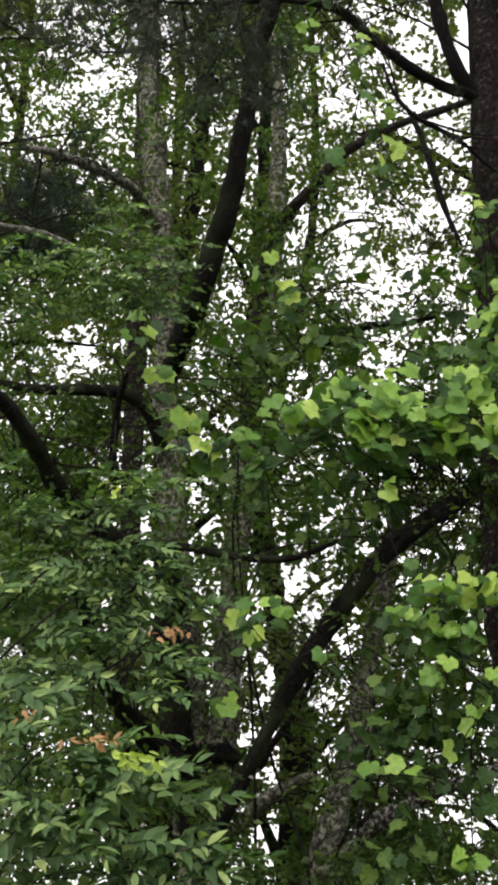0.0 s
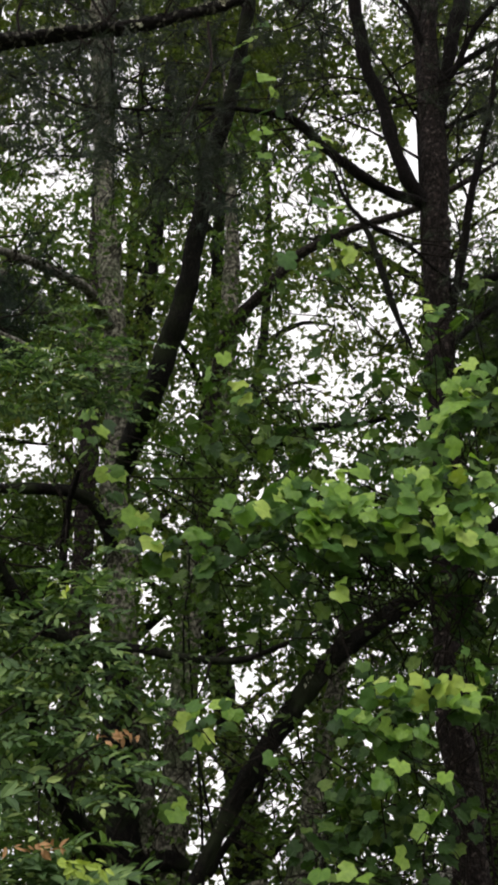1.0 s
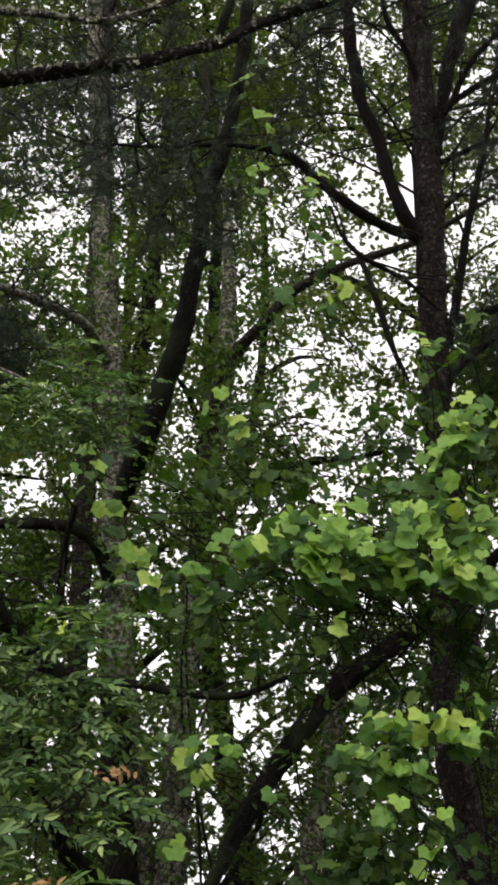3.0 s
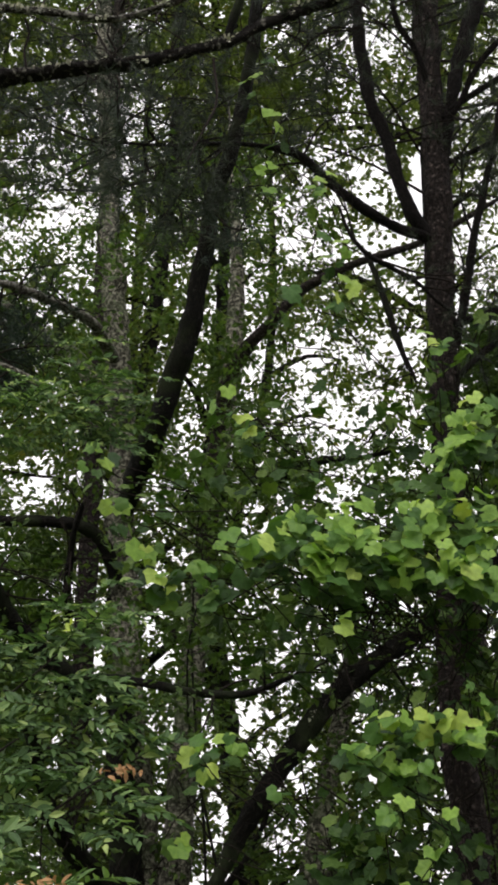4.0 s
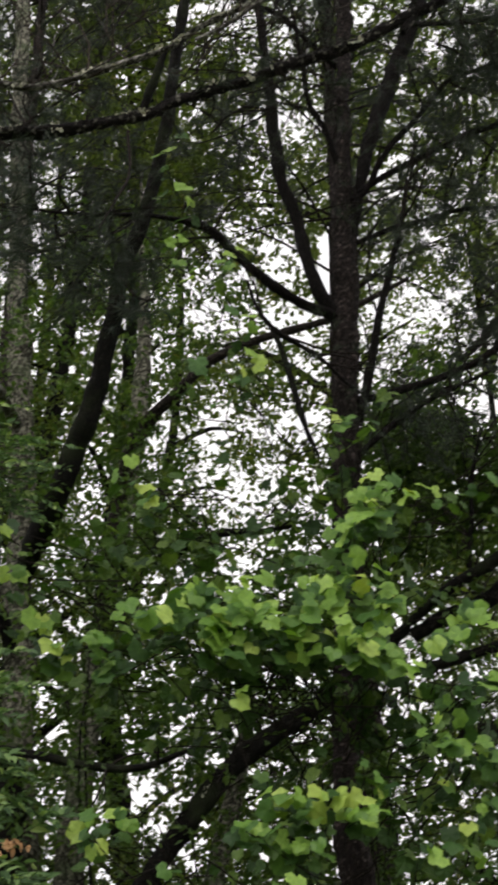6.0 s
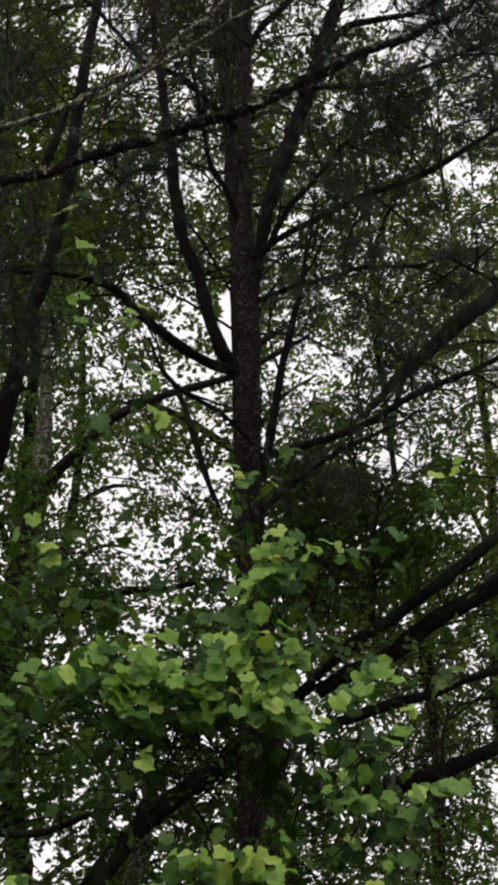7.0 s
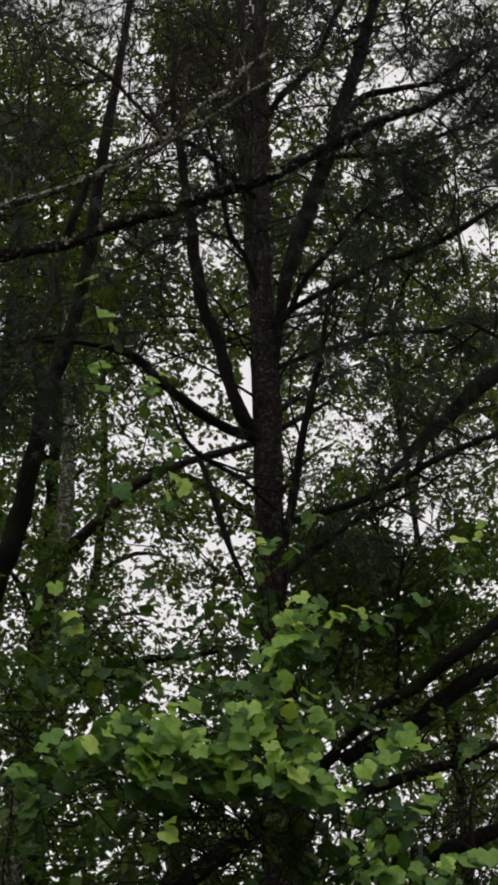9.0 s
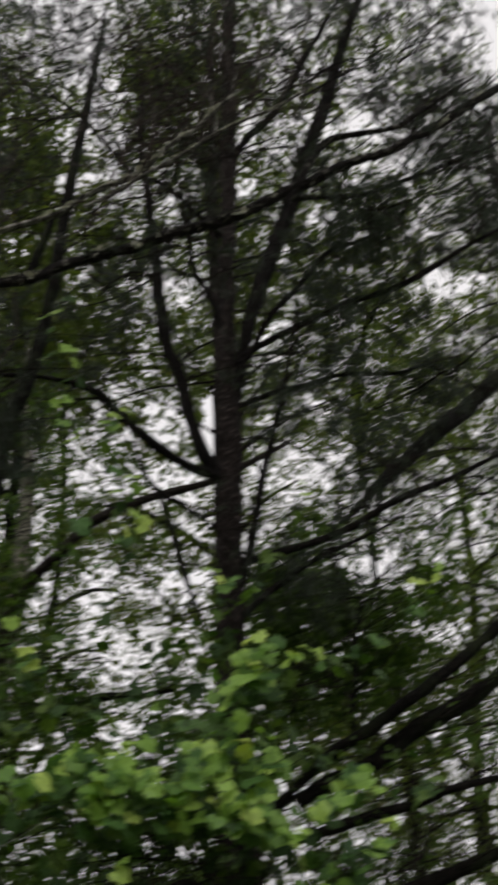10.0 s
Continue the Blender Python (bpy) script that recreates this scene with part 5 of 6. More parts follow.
rng = np.random.default_rng(41)
tw = []
for q in lines:
    tw += twig_lines(q, 16, 0.7, 0.008, 0.1, 0.3)
branchwork(tw, 0.008, oak, "thin dark twigs")
crown(oak, [(0.6, 10.6, 6.4, 1.3, 1.0, 1.5), (1.6, 10.6, 6.6, 1.2, 1.0, 1.2), (0.0, 10.6, 4.6, 1.4, 1.0, 1.4)], 220, 26, 0.075, MID_LEAF, BLADE, 42, 0.33, 0.1, label="small leaves in thin sprays")
crown(oak, [(x, y, z, rx, 0.7, rz) for x, y, z, rx, rz in [(0.26, 11.60, 8.60, 0.28, 0.46, ), (0.21, 11.60, 7.71, 0.33, 0.39, ), (0.43, 11.60, 7.23, 0.38, 0.27, ), (-0.18, 11.60, 8.46, 0.28, 0.45, ), (0.67, 11.60, 9.85, 0.30, 0.24, ), (1.45, 11.60, 7.41, 0.22, 0.33, )]], 120, 26, 0.075, MID_LEAF, BLADE, 43, 0.3, -0.4, label="small leaves in shade")

# ---- the grey tree low behind the vine ----
t4 = to_ground([(0.16, 11.20, 1.97, 0.101), (0.37, 11.27, 2.75, 0.099), (0.52, 11.35, 3.26, 0.094), (0.68, 11.43, 3.93, 0.087), (0.80, 11.50, 4.49, 0.081), (0.93, 11.57, 5.03, 0.075), (1.03, 11.65, 5.69, 0.054), (1.10, 11.73, 6.22, 0.036), (1.15, 11.80, 6.66, 0.016)])
grey = thing("grey_tree", t4[0][:2] + (0,), "grey-barked lichened tree with a low dark limb", "tree")
lines = [limb("trunk", t4, LICHEN_BARK, grey, 0.09, 18)]
lines += [
    limb("limb", [(0.36, 11.20, 2.18, 0.083), (0.55, 11.04, 2.60, 0.075), (0.81, 10.88, 2.79, 0.066), (1.10, 10.72, 2.92, 0.055), (1.44, 10.56, 3.02, 0.043), (1.81, 10.40, 3.20, 0.025)], CRUSTED_BARK, grey, 0.22),
    limb("stem", [(0.55, 11.10, 2.68, 0.022), (0.57, 10.58, 2.81, 0.019), (0.58, 10.05, 2.93, 0.016), (0.59, 9.52, 3.07, 0.014), (0.59, 9.00, 3.24, 0.009)], DEAD_WOOD, grey, 0.2, 8, 0.05, "thin bare dead stem"),
    limb("stem", [(0.58, 11.00, 2.71, 0.018), (0.62, 10.48, 2.75, 0.015), (0.65, 9.95, 2.85, 0.012), (0.65, 9.43, 2.98, 0.010), (0.68, 8.90, 3.12, 0.006)], BROWN_TWIG, grey, 0.2, 8, 0.05),
    limb("limb", [(-0.40, 11.20, 2.70, 0.057), (-0.17, 11.07, 2.91, 0.056), (0.06, 10.93, 3.03, 0.046), (0.23, 10.80, 3.09, 0.032)], LICHEN_BARK, grey),
    limb("limb", [(-0.22, 11.40, 3.22, 0.029), (-0.08, 11.27, 3.43, 0.029), (0.11, 11.13, 3.69, 0.024), (0.25, 11.00, 3.99, 0.019)], DARK_BARK, grey),
]
rng = np.random.default_rng(51)
tw = []
for q in lines:
    tw += twig_lines(q, 14, 0.7, 0.009, 0.2, 0.3)
branchwork(tw, 0.009, grey, "dark twigs")
crown(grey, [(-0.39, 10.90, 2.54, 0.24, 0.6, 0.26), (-0.53, 10.90, 2.89, 0.20, 0.6, 0.18), (-0.17, 10.90, 2.35, 0.17, 0.6, 0.13), (1.46, 10.90, 2.63, 0.24, 0.6, 0.26), (1.10, 10.90, 2.42, 0.26, 0.6, 0.15), (0.57, 10.90, 2.38, 0.22, 0.6, 0.17)], 120, 26, 0.08, MID_LEAF, BLADE, 57, 0.24, -2.0, label="dense leaves low down in shade", full=0.95)
crown(grey, [(1.0, 11.6, 4.2, 1.6, 1.2, 1.3), (1.6, 11.8, 6.0, 1.5, 1.2, 1.4), (2.2, 11.4, 3.0, 1.2, 1.0, 1.0), (0.2, 11.4, 2.6, 1.4, 1.0, 1.2)], 230, 26, 0.08, MID_LEAF, ROUND, 52, 0.35, 0.0, label="mid-green leaves in loose sprays")
crown(grey, [(x, y, z, rx, 0.7, rz) for x, y, z, rx, rz in [(1.68, 10.90, 4.97, 0.58, 0.34, ), (1.23, 10.90, 4.36, 0.57, 0.38, ), (1.35, 10.90, 6.84, 0.36, 0.31, ), (1.52, 10.90, 6.19, 0.50, 0.30, ), (1.03, 10.90, 6.09, 0.45, 0.30, ), (2.10, 10.90, 6.56, 0.31, 0.31, ), (0.86, 10.90, 5.41, 0.49, 0.29, ), (1.57, 10.90, 5.44, 0.59, 0.34, )]], 270, 26, 0.08, MID_LEAF, ROUND, 53, 0.33, -0.3, label="mid-green leaves in shade")
crown(grey, [(0.91, 11.80, 2.62, 0.38, 0.5, 0.28), (1.34, 11.80, 2.62, 0.28, 0.5, 0.23), (0.63, 11.80, 2.90, 0.24, 0.5, 0.28), (0.25, 11.80, 2.62, 0.24, 0.5, 0.28), (0.93, 11.80, 3.09, 0.29, 0.5, 0.19)], 150, 26, 0.085, MID_LEAF, ROUND, 54, 0.26, -2.0, label="low mid-green leaves")


# ---- the trees further back ----
def back_tree(x, y, h, r, seed, sprays, size=0.105, stout=1.0):
    g = np.random.default_rng(seed)
    at = (x, y, float(hill(np.array(x), np.array(y))) - 0.05)
    tree = thing("woodland_tree", at, "tall broadleaf woodland tree in full green leaf", "tree", "trees of the wood behind")
    lx, ly = g.uniform(-0.8, 0.8, 2)
    bx, by = g.normal(0, 0.22, 2)
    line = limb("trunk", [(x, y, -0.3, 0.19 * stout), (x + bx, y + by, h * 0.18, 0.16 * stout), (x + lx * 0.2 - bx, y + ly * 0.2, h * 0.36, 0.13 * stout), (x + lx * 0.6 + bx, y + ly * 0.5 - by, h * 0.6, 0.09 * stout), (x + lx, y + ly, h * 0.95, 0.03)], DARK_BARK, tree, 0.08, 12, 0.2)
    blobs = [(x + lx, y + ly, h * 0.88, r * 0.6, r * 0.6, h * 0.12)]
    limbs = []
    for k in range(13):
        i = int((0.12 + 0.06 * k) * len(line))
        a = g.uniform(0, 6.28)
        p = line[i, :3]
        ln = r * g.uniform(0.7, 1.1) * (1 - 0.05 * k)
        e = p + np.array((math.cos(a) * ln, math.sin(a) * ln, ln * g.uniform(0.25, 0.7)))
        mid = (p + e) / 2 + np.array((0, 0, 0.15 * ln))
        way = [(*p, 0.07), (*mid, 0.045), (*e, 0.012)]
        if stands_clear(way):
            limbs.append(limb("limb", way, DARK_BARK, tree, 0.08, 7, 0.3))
        b = p + (e - p) * 0.75
        blobs.append((*b, r * g.uniform(0.4, 0.6), r * g.uniform(0.4, 0.6), r * g.uniform(0.35, 0.55)))
    global rng
    rng = g
    tw = []
    for q in limbs:
        tw += twig_lines(q, 7, 1.2, 0.016, 0.3, 0.2)
    twigs(tw, TWIG_BARK, tree, 3)
    crown(tree, blobs, sprays, 26, size, FAR_LEAF, ROUND, seed + 500, 0.46, -0.7, label="dense small green leaves with gaps of sky", lump=1.2)
    return tree


for k, (x, y, h, r, n) in enumerate([
        (-4.9, 16.5, 23, 3.2, 2700), (-1.65, 17.2, 25, 2.9, 2200), (-0.15, 17.8, 25, 2.9, 2200), (3.05, 17.0, 28, 3.0, 2500), (5.5, 18.2, 24, 3.0, 2000), (8.7, 17.6, 25, 3.6, 2300),
        (-6.0, 23.5, 29, 3.6, 1700), (-2.35, 24.5, 30, 3.6, 2100), (-0.1, 24.9, 29, 3.6, 1900), (4.3, 24.0, 31, 3.9, 2400), (9.2, 24.5, 30, 4.2, 2200)]):
    tree = back_tree(x, y, h, r, 100 + k, round(n * 0.7), stout=0.5 if k == 4 else 1.0)
    if k == 2:
        crown(tree, [(x, y, z, rx, 1.2, rz) for x, y, z, rx, rz in [(1.51, 17.00, 19.29, 0.62, 1.24, ), (1.76, 17.00, 23.06, 0.81, 1.50, ), (1.11, 17.00, 16.72, 0.57, 0.57, )]], 300, 26, 0.105, FAR_LEAF, ROUND, 640, 0.46, -0.3, label="spreading outer sprays of small leaves", lump=1.0)
    if k == 1:
        crown(tree, [(x, y, z, rx, 1.2, rz) for x, y, z, rx, rz in [(-3.39, 16.50, 16.12, 1.03, 0.75, ), (-3.94, 16.50, 15.16, 0.64, 0.64, ), (-2.54, 16.50, 16.77, 0.76, 0.66, ), (-3.57, 16.50, 17.70, 1.27, 0.78, )]], 260, 26, 0.105, FAR_LEAF, ROUND, 642, 0.46, -0.4, label="spreading outer sprays of small leaves", lump=1.0)
    if k == 5:
        crown(tree, [(x, y, z, rx, 1.2, rz) for x, y, z, rx, rz in [(5.25, 17.00, 24.26, 1.09, 0.97, ), (6.74, 17.00, 24.76, 1.24, 0.99, ), (8.15, 17.00, 24.53, 1.00, 1.00, ), (5.29, 17.00, 22.35, 0.69, 0.69, ), (6.77, 17.00, 26.90, 2.10, 0.79, )]], 280, 26, 0.105, FAR_LEAF, ROUND, 641, 0.46, -0.4, label="spreading outer sprays of small leaves", lump=1.0)


# ---- saplings under the trees ----
def sapling(x, y, h, r, seed, sprays, size, low):
    global rng
    g = np.random.default_rng(seed)
    rng = g
    tree = thing("sapling", (x, y, 0), "young broadleaf sapling in dense green leaf", "sapling", "saplings of the underwood")
    lx = g.uniform(-0.4, 0.4)
    bend = np.random.default_rng(seed + 7).normal(0, 0.16, (5, 2))
    rise = [(x + lx * u + bend[i, 0] * (u > 0), y + bend[i, 1], h * u * 0.97 - 0.1 * (u == 0), 0.018 - 0.013 * u) for i, u in enumerate((0.0, 0.3, 0.5, 0.75, 1.0))]
    line = limb("trunk", rise, DARK_BARK, tree, 0.08, 8, 0.12)
    twigs(twig_lines(line, 26, r * 1.0, 0.009, 0.25, 0.25), TWIG_BARK, tree, 3)
    mid = (h + low) / 2
    crown(tree, [(x + lx * 0.6, y, mid, r, r * 0.8, (h - low) / 2), (x + lx, y, h - 0.3 * r, r * 0.6, r * 0.6, r * 0.6), (x - 0.3 * r, y, low + 0.5 * r, r * 0.8, r * 0.7, r * 0.7)], sprays * 2 // 5, 22, size, MID_LEAF, BLADE, seed + 50, 0.29, -0.6, lump=0.8)


for k, (x, y, h, r, n, low) in enumerate([
        (-1.9, 9.9, 6.0, 1.0, 620, 1.6), (0.62, 12.3, 6.2, 1.0, 200, 1.5), (2.45, 12.4, 5.6, 1.1, 300, 2.2), (3.6, 12.6, 6.6, 1.1, 320, 2.6),
        (-2.9, 13.5, 6.5, 1.5, 620, 1.2), (-0.9, 14.2, 5.6, 1.4, 300, 1.2), (0.7, 14.0, 5.0, 1.4, 300, 1.2), (2.2, 13.8, 5.6, 1.4, 520, 1.2), (3.8, 13.2, 6.4, 1.5, 520, 1.8), (-0.2, 11.0, 7.4, 0.9, 280, 4.6), (0.0, 10.4, 7.0, 0.9, 260, 4.2),
        (-4.2, 19.6, 8.0, 2.0, 430, 1.0), (-1.9, 20.2, 7.5, 2.0, 430, 1.0), (0.4, 19.8, 7.0, 2.0, 430, 1.0), (2.8, 20.3, 7.5, 2.0, 430, 1.0), (5.2, 19.7, 8.5, 2.0, 430, 1.0), (7.4, 20.0, 8.5, 2.0, 600, 1.0)]):
    sapling(x, y, h, r, 400 + k, n, 0.085, low)


# ---- the climbing vine with large rounded leaves ----
def vine_leaf(name, deep, wave, seed, mat):
    """A broad leaf with a notch at its stalk, five pointed lobes and coarse teeth, folded along its midrib and curled at the rim."""
    g = np.random.default_rng(seed)
    half = [(-84, 0.20), (-66, 0.47), (-42, 0.54 - deep), (-22, 0.57), (-4, 0.53 - deep), (14, 0.54), (30, 0.59), (46, 0.53 - deep), (60, 0.51 - 0.5 * deep), (74, 0.54), (90, 0.62)]
    rim = [(180 - a, r) for a, r in half[:-1]]
    fold, curl = g.uniform(0.02, 0.3), g.uniform(0.1, 0.5)
    outline = [(a + g.normal(0, 2.5), r * (1 + g.normal(0, 0.05))) for a, r in half + rim[::-1]]
    v, n = [(0, 0.34, -0.02)], len(outline)
    for ring in (0.55, 1.0):
        for a, r in outline:
            x, y = ring * r * math.cos(radians(a)), 0.42 + ring * (r * math.sin(radians(a)) * 0.95)
            v.append((x, y, fold * abs(x) - curl * (x * x + (y - 0.42) ** 2) + ring * wave * math.sin(3 * radians(a) + seed)))
    f = [(0, 1 + k, 1 + (k + 1) % n) for k in range(n)]
    for k in range(n):
        a, b = 1 + k, 1 + (k + 1) % n
        f += [(a, a + n, b + n), (a, b + n, b)]
    return mesh_of(name, np.array(v), f, mat, True)


# one kind of leaf in lit, middle and shaded colours, plus a yellow one
young = [vine_leaf("leaf", 0.01 * k, 0.05, k, LIT_LEAF) for k in range(6)]
middling = [vine_leaf("leaf", 0.01 * k, 0.05, 30 + k, HALF_LIT_LEAF) for k in range(6)]
old = [vine_leaf("leaf", 0.01 * k, 0.05, 10 + k, SHADED_LEAF) for k in range(6)]
gold = [vine_leaf("leaf", 0.06, 0.06, 20, YELLOW_LEAF)]

vine = thing("climbing_vine", pine_line[0][:2] + (0.0,), "climbing vine with large rounded bright green leaves on a pine", "vine")
rng = np.random.default_rng(61)
# clusters: x, y, z, half width, half height, lit-toned leaves, shade-toned leaves, leaf length in metres
CLUSTERS = []
# the bright band of leaves in the lit tone
CLUSTERS += [(0.08, 7.50, 4.66, 0.12, 0.07, 5, 2, 0.135), (0.20, 7.50, 4.78, 0.10, 0.09, 6, 2, 0.135), (0.36, 7.50, 4.86, 0.12, 0.09, 9, 2, 0.135), (0.51, 7.50, 4.78, 0.12, 0.09, 8, 4, 0.135), (0.67, 7.50, 4.92, 0.07, 0.09, 5, 1, 0.135), (0.68, 7.50, 4.71, 0.14, 0.09, 7, 5, 0.135), (0.85, 7.50, 4.75, 0.14, 0.09, 7, 5, 0.135), (1.01, 7.50, 4.82, 0.09, 0.11, 8, 3, 0.135), (1.14, 7.50, 4.97, 0.10, 0.10, 7, 3, 0.135), (1.34, 7.50, 4.97, 0.12, 0.10, 6, 4, 0.135)]
# its right end and lower rim
CLUSTERS += [(1.18, 7.50, 4.66, 0.06, 0.07, 3, 3, 0.135), (1.43, 7.50, 4.78, 0.09, 0.15, 8, 4, 0.135), (1.28, 7.50, 4.57, 0.13, 0.07, 7, 5, 0.135), (1.46, 7.50, 4.57, 0.05, 0.09, 4, 3, 0.135), (0.94, 7.50, 4.60, 0.14, 0.07, 5, 6, 0.135), (0.40, 7.50, 4.66, 0.14, 0.07, 5, 6, 0.135), (0.54, 7.50, 4.57, 0.13, 0.05, 3, 6, 0.135), (1.27, 7.50, 5.40, 0.14, 0.08, 5, 4, 0.135), (1.49, 7.50, 5.48, 0.09, 0.12, 5, 4, 0.135), (1.22, 7.50, 5.16, 0.05, 0.12, 2, 3, 0.135), (1.42, 7.50, 5.60, 0.11, 0.08, 4, 4, 0.135)]
# sprays towards the lichened tree
CLUSTERS += [(-0.53, 7.55, 4.68, 0.06, 0.07, 4, 1, 0.125), (-0.43, 7.55, 4.55, 0.07, 0.04, 2, 2, 0.125), (-0.26, 7.55, 4.55, 0.14, 0.07, 4, 5, 0.125), (-0.07, 7.55, 4.81, 0.05, 0.09, 2, 1, 0.125), (-0.16, 7.55, 4.46, 0.08, 0.07, 2, 5, 0.125), (-0.00, 7.55, 5.62, 0.09, 0.08, 3, 3, 0.125), (-0.15, 7.55, 5.81, 0.05, 0.05, 1, 1, 0.125), (-0.80, 7.55, 5.03, 0.07, 0.05, 2, 1, 0.125), (-0.89, 7.55, 5.42, 0.07, 0.06, 2, 2, 0.125), (-0.23, 7.55, 3.53, 0.06, 0.06, 3, 2, 0.125), (-0.07, 7.55, 3.56, 0.06, 0.05, 3, 1, 0.125)]
# sprays hanging beside the fork
CLUSTERS += [(0.19, 7.60, 7.54, 0.04, 0.05, 2, 0, 0.12), (0.25, 7.60, 7.35, 0.05, 0.07, 1, 0, 0.12), (0.57, 7.60, 7.52, 0.07, 0.06, 3, 1, 0.12), (0.26, 7.60, 8.03, 0.05, 0.05, 1, 1, 0.12), (0.08, 7.60, 8.40, 0.07, 0.11, 2, 2, 0.12), (0.62, 7.60, 7.04, 0.06, 0.06, 2, 1, 0.12), (0.67, 7.60, 6.87, 0.05, 0.05, 1, 0, 0.12), (0.32, 7.60, 6.58, 0.05, 0.06, 1, 2, 0.12), (0.56, 7.60, 6.37, 0.08, 0.08, 0, 3, 0.12), (0.60, 7.60, 6.51, 0.05, 0.05, 1, 1, 0.12), (0.68, 7.60, 6.62, 0.05, 0.06, 1, 1, 0.12)]
# the lower cluster
CLUSTERS += [(0.81, 7.60, 3.70, 0.06, 0.04, 3, 1, 0.125), (0.94, 7.60, 3.68, 0.06, 0.05, 3, 2, 0.125), (1.08, 7.60, 3.68, 0.06, 0.05, 3, 2, 0.125), (1.23, 7.60, 3.72, 0.05, 0.06, 3, 1, 0.125), (1.31, 7.60, 3.62, 0.06, 0.05, 3, 2, 0.125), (1.40, 7.60, 3.77, 0.05, 0.06, 2, 2, 0.125), (0.64, 7.60, 3.51, 0.06, 0.05, 4, 0, 0.125), (0.77, 7.60, 3.51, 0.06, 0.05, 2, 2, 0.125), (0.88, 7.60, 3.49, 0.06, 0.05, 3, 2, 0.125), (0.99, 7.60, 3.46, 0.05, 0.04, 2, 2, 0.125)]
# single leaves in the lit tone
CLUSTERS += [(1.13, 7.60, 3.17, 0.05, 0.04, 1, 1, 0.12), (1.09, 7.60, 3.00, 0.02, 0.03, 1, 0, 0.12), (-0.36, 7.60, 3.05, 0.04, 0.03, 1, 0, 0.12), (0.74, 7.60, 3.90, 0.07, 0.05, 0, 2, 0.12), (0.53, 7.60, 4.28, 0.04, 0.04, 1, 1, 0.12), (0.22, 7.60, 3.33, 0.06, 0.03, 0, 2, 0.12), (1.35, 7.60, 3.94, 0.06, 0.05, 0, 3, 0.12), (0.85, 7.60, 3.22, 0.05, 0.04, 1, 3, 0.12), (-0.18, 7.60, 3.46, 0.06, 0.03, 1, 2, 0.12), (1.30, 7.60, 6.24, 0.09, 0.03, 2, 1, 0.12), (1.45, 7.60, 6.21, 0.04, 0.03, 1, 0, 0.12)]
# shade-toned leaves below
CLUSTERS += [(0.17, 8.00, 4.24, 0.17, 0.07, 0, 7, 0.13), (0.63, 8.00, 4.39, 0.14, 0.09, 0, 6, 0.13), (0.42, 8.00, 4.31, 0.07, 0.06, 0, 3, 0.13), (0.72, 8.00, 3.21, 0.17, 0.20, 0, 14, 0.13), (1.00, 8.00, 3.37, 0.17, 0.13, 0, 10, 0.13), (1.04, 8.00, 3.05, 0.20, 0.16, 0, 14, 0.13), (1.31, 8.00, 3.14, 0.13, 0.23, 0, 9, 0.13), (0.65, 8.00, 2.95, 0.20, 0.13, 0, 10, 0.13), (1.04, 8.00, 4.09, 0.21, 0.11, 0, 7, 0.13), (1.42, 8.00, 4.39, 0.12, 0.26, 0, 14, 0.13), (0.42, 8.00, 4.61, 0.25, 0.08, 0, 10, 0.13)]
# shade-toned leaves above and beside the band
CLUSTERS += [(0.37, 8.00, 5.52, 0.26, 0.15, 0, 15, 0.12), (-0.25, 8.00, 5.52, 0.17, 0.21, 0, 10, 0.12), (0.97, 8.00, 5.48, 0.22, 0.25, 1, 15, 0.12), (0.66, 8.00, 5.28, 0.22, 0.12, 1, 7, 0.12), (0.92, 8.00, 6.08, 0.23, 0.18, 0, 8, 0.12), (1.23, 8.00, 6.08, 0.12, 0.18, 0, 8, 0.12), (0.38, 8.00, 6.04, 0.15, 0.22, 0, 7, 0.12), (0.22, 8.00, 5.28, 0.15, 0.12, 0, 6, 0.12), (0.75, 8.00, 4.69, 0.18, 0.08, 0, 8, 0.12), (-0.52, 8.00, 5.20, 0.18, 0.20, 0, 6, 0.12), (-0.77, 8.00, 5.00, 0.11, 0.16, 0, 6, 0.12)]
# the side towards the leaning tree
CLUSTERS += [(2.04, 7.50, 4.82, 0.08, 0.06, 3, 1, 0.13), (1.90, 7.50, 4.70, 0.08, 0.05, 3, 1, 0.13), (1.70, 7.50, 4.63, 0.05, 0.06, 3, 1, 0.13), (1.52, 7.50, 4.54, 0.08, 0.08, 4, 2, 0.13), (2.18, 7.50, 4.50, 0.06, 0.05, 2, 0, 0.13), (2.09, 7.50, 4.43, 0.05, 0.04, 2, 1, 0.13), (1.71, 7.50, 4.10, 0.07, 0.04, 2, 2, 0.13), (1.82, 7.50, 4.05, 0.08, 0.04, 3, 2, 0.13), (2.11, 7.50, 3.99, 0.20, 0.06, 2, 7, 0.13), (2.29, 7.50, 4.09, 0.10, 0.04, 2, 3, 0.13), (1.93, 7.50, 4.36, 0.10, 0.05, 1, 4, 0.13)]
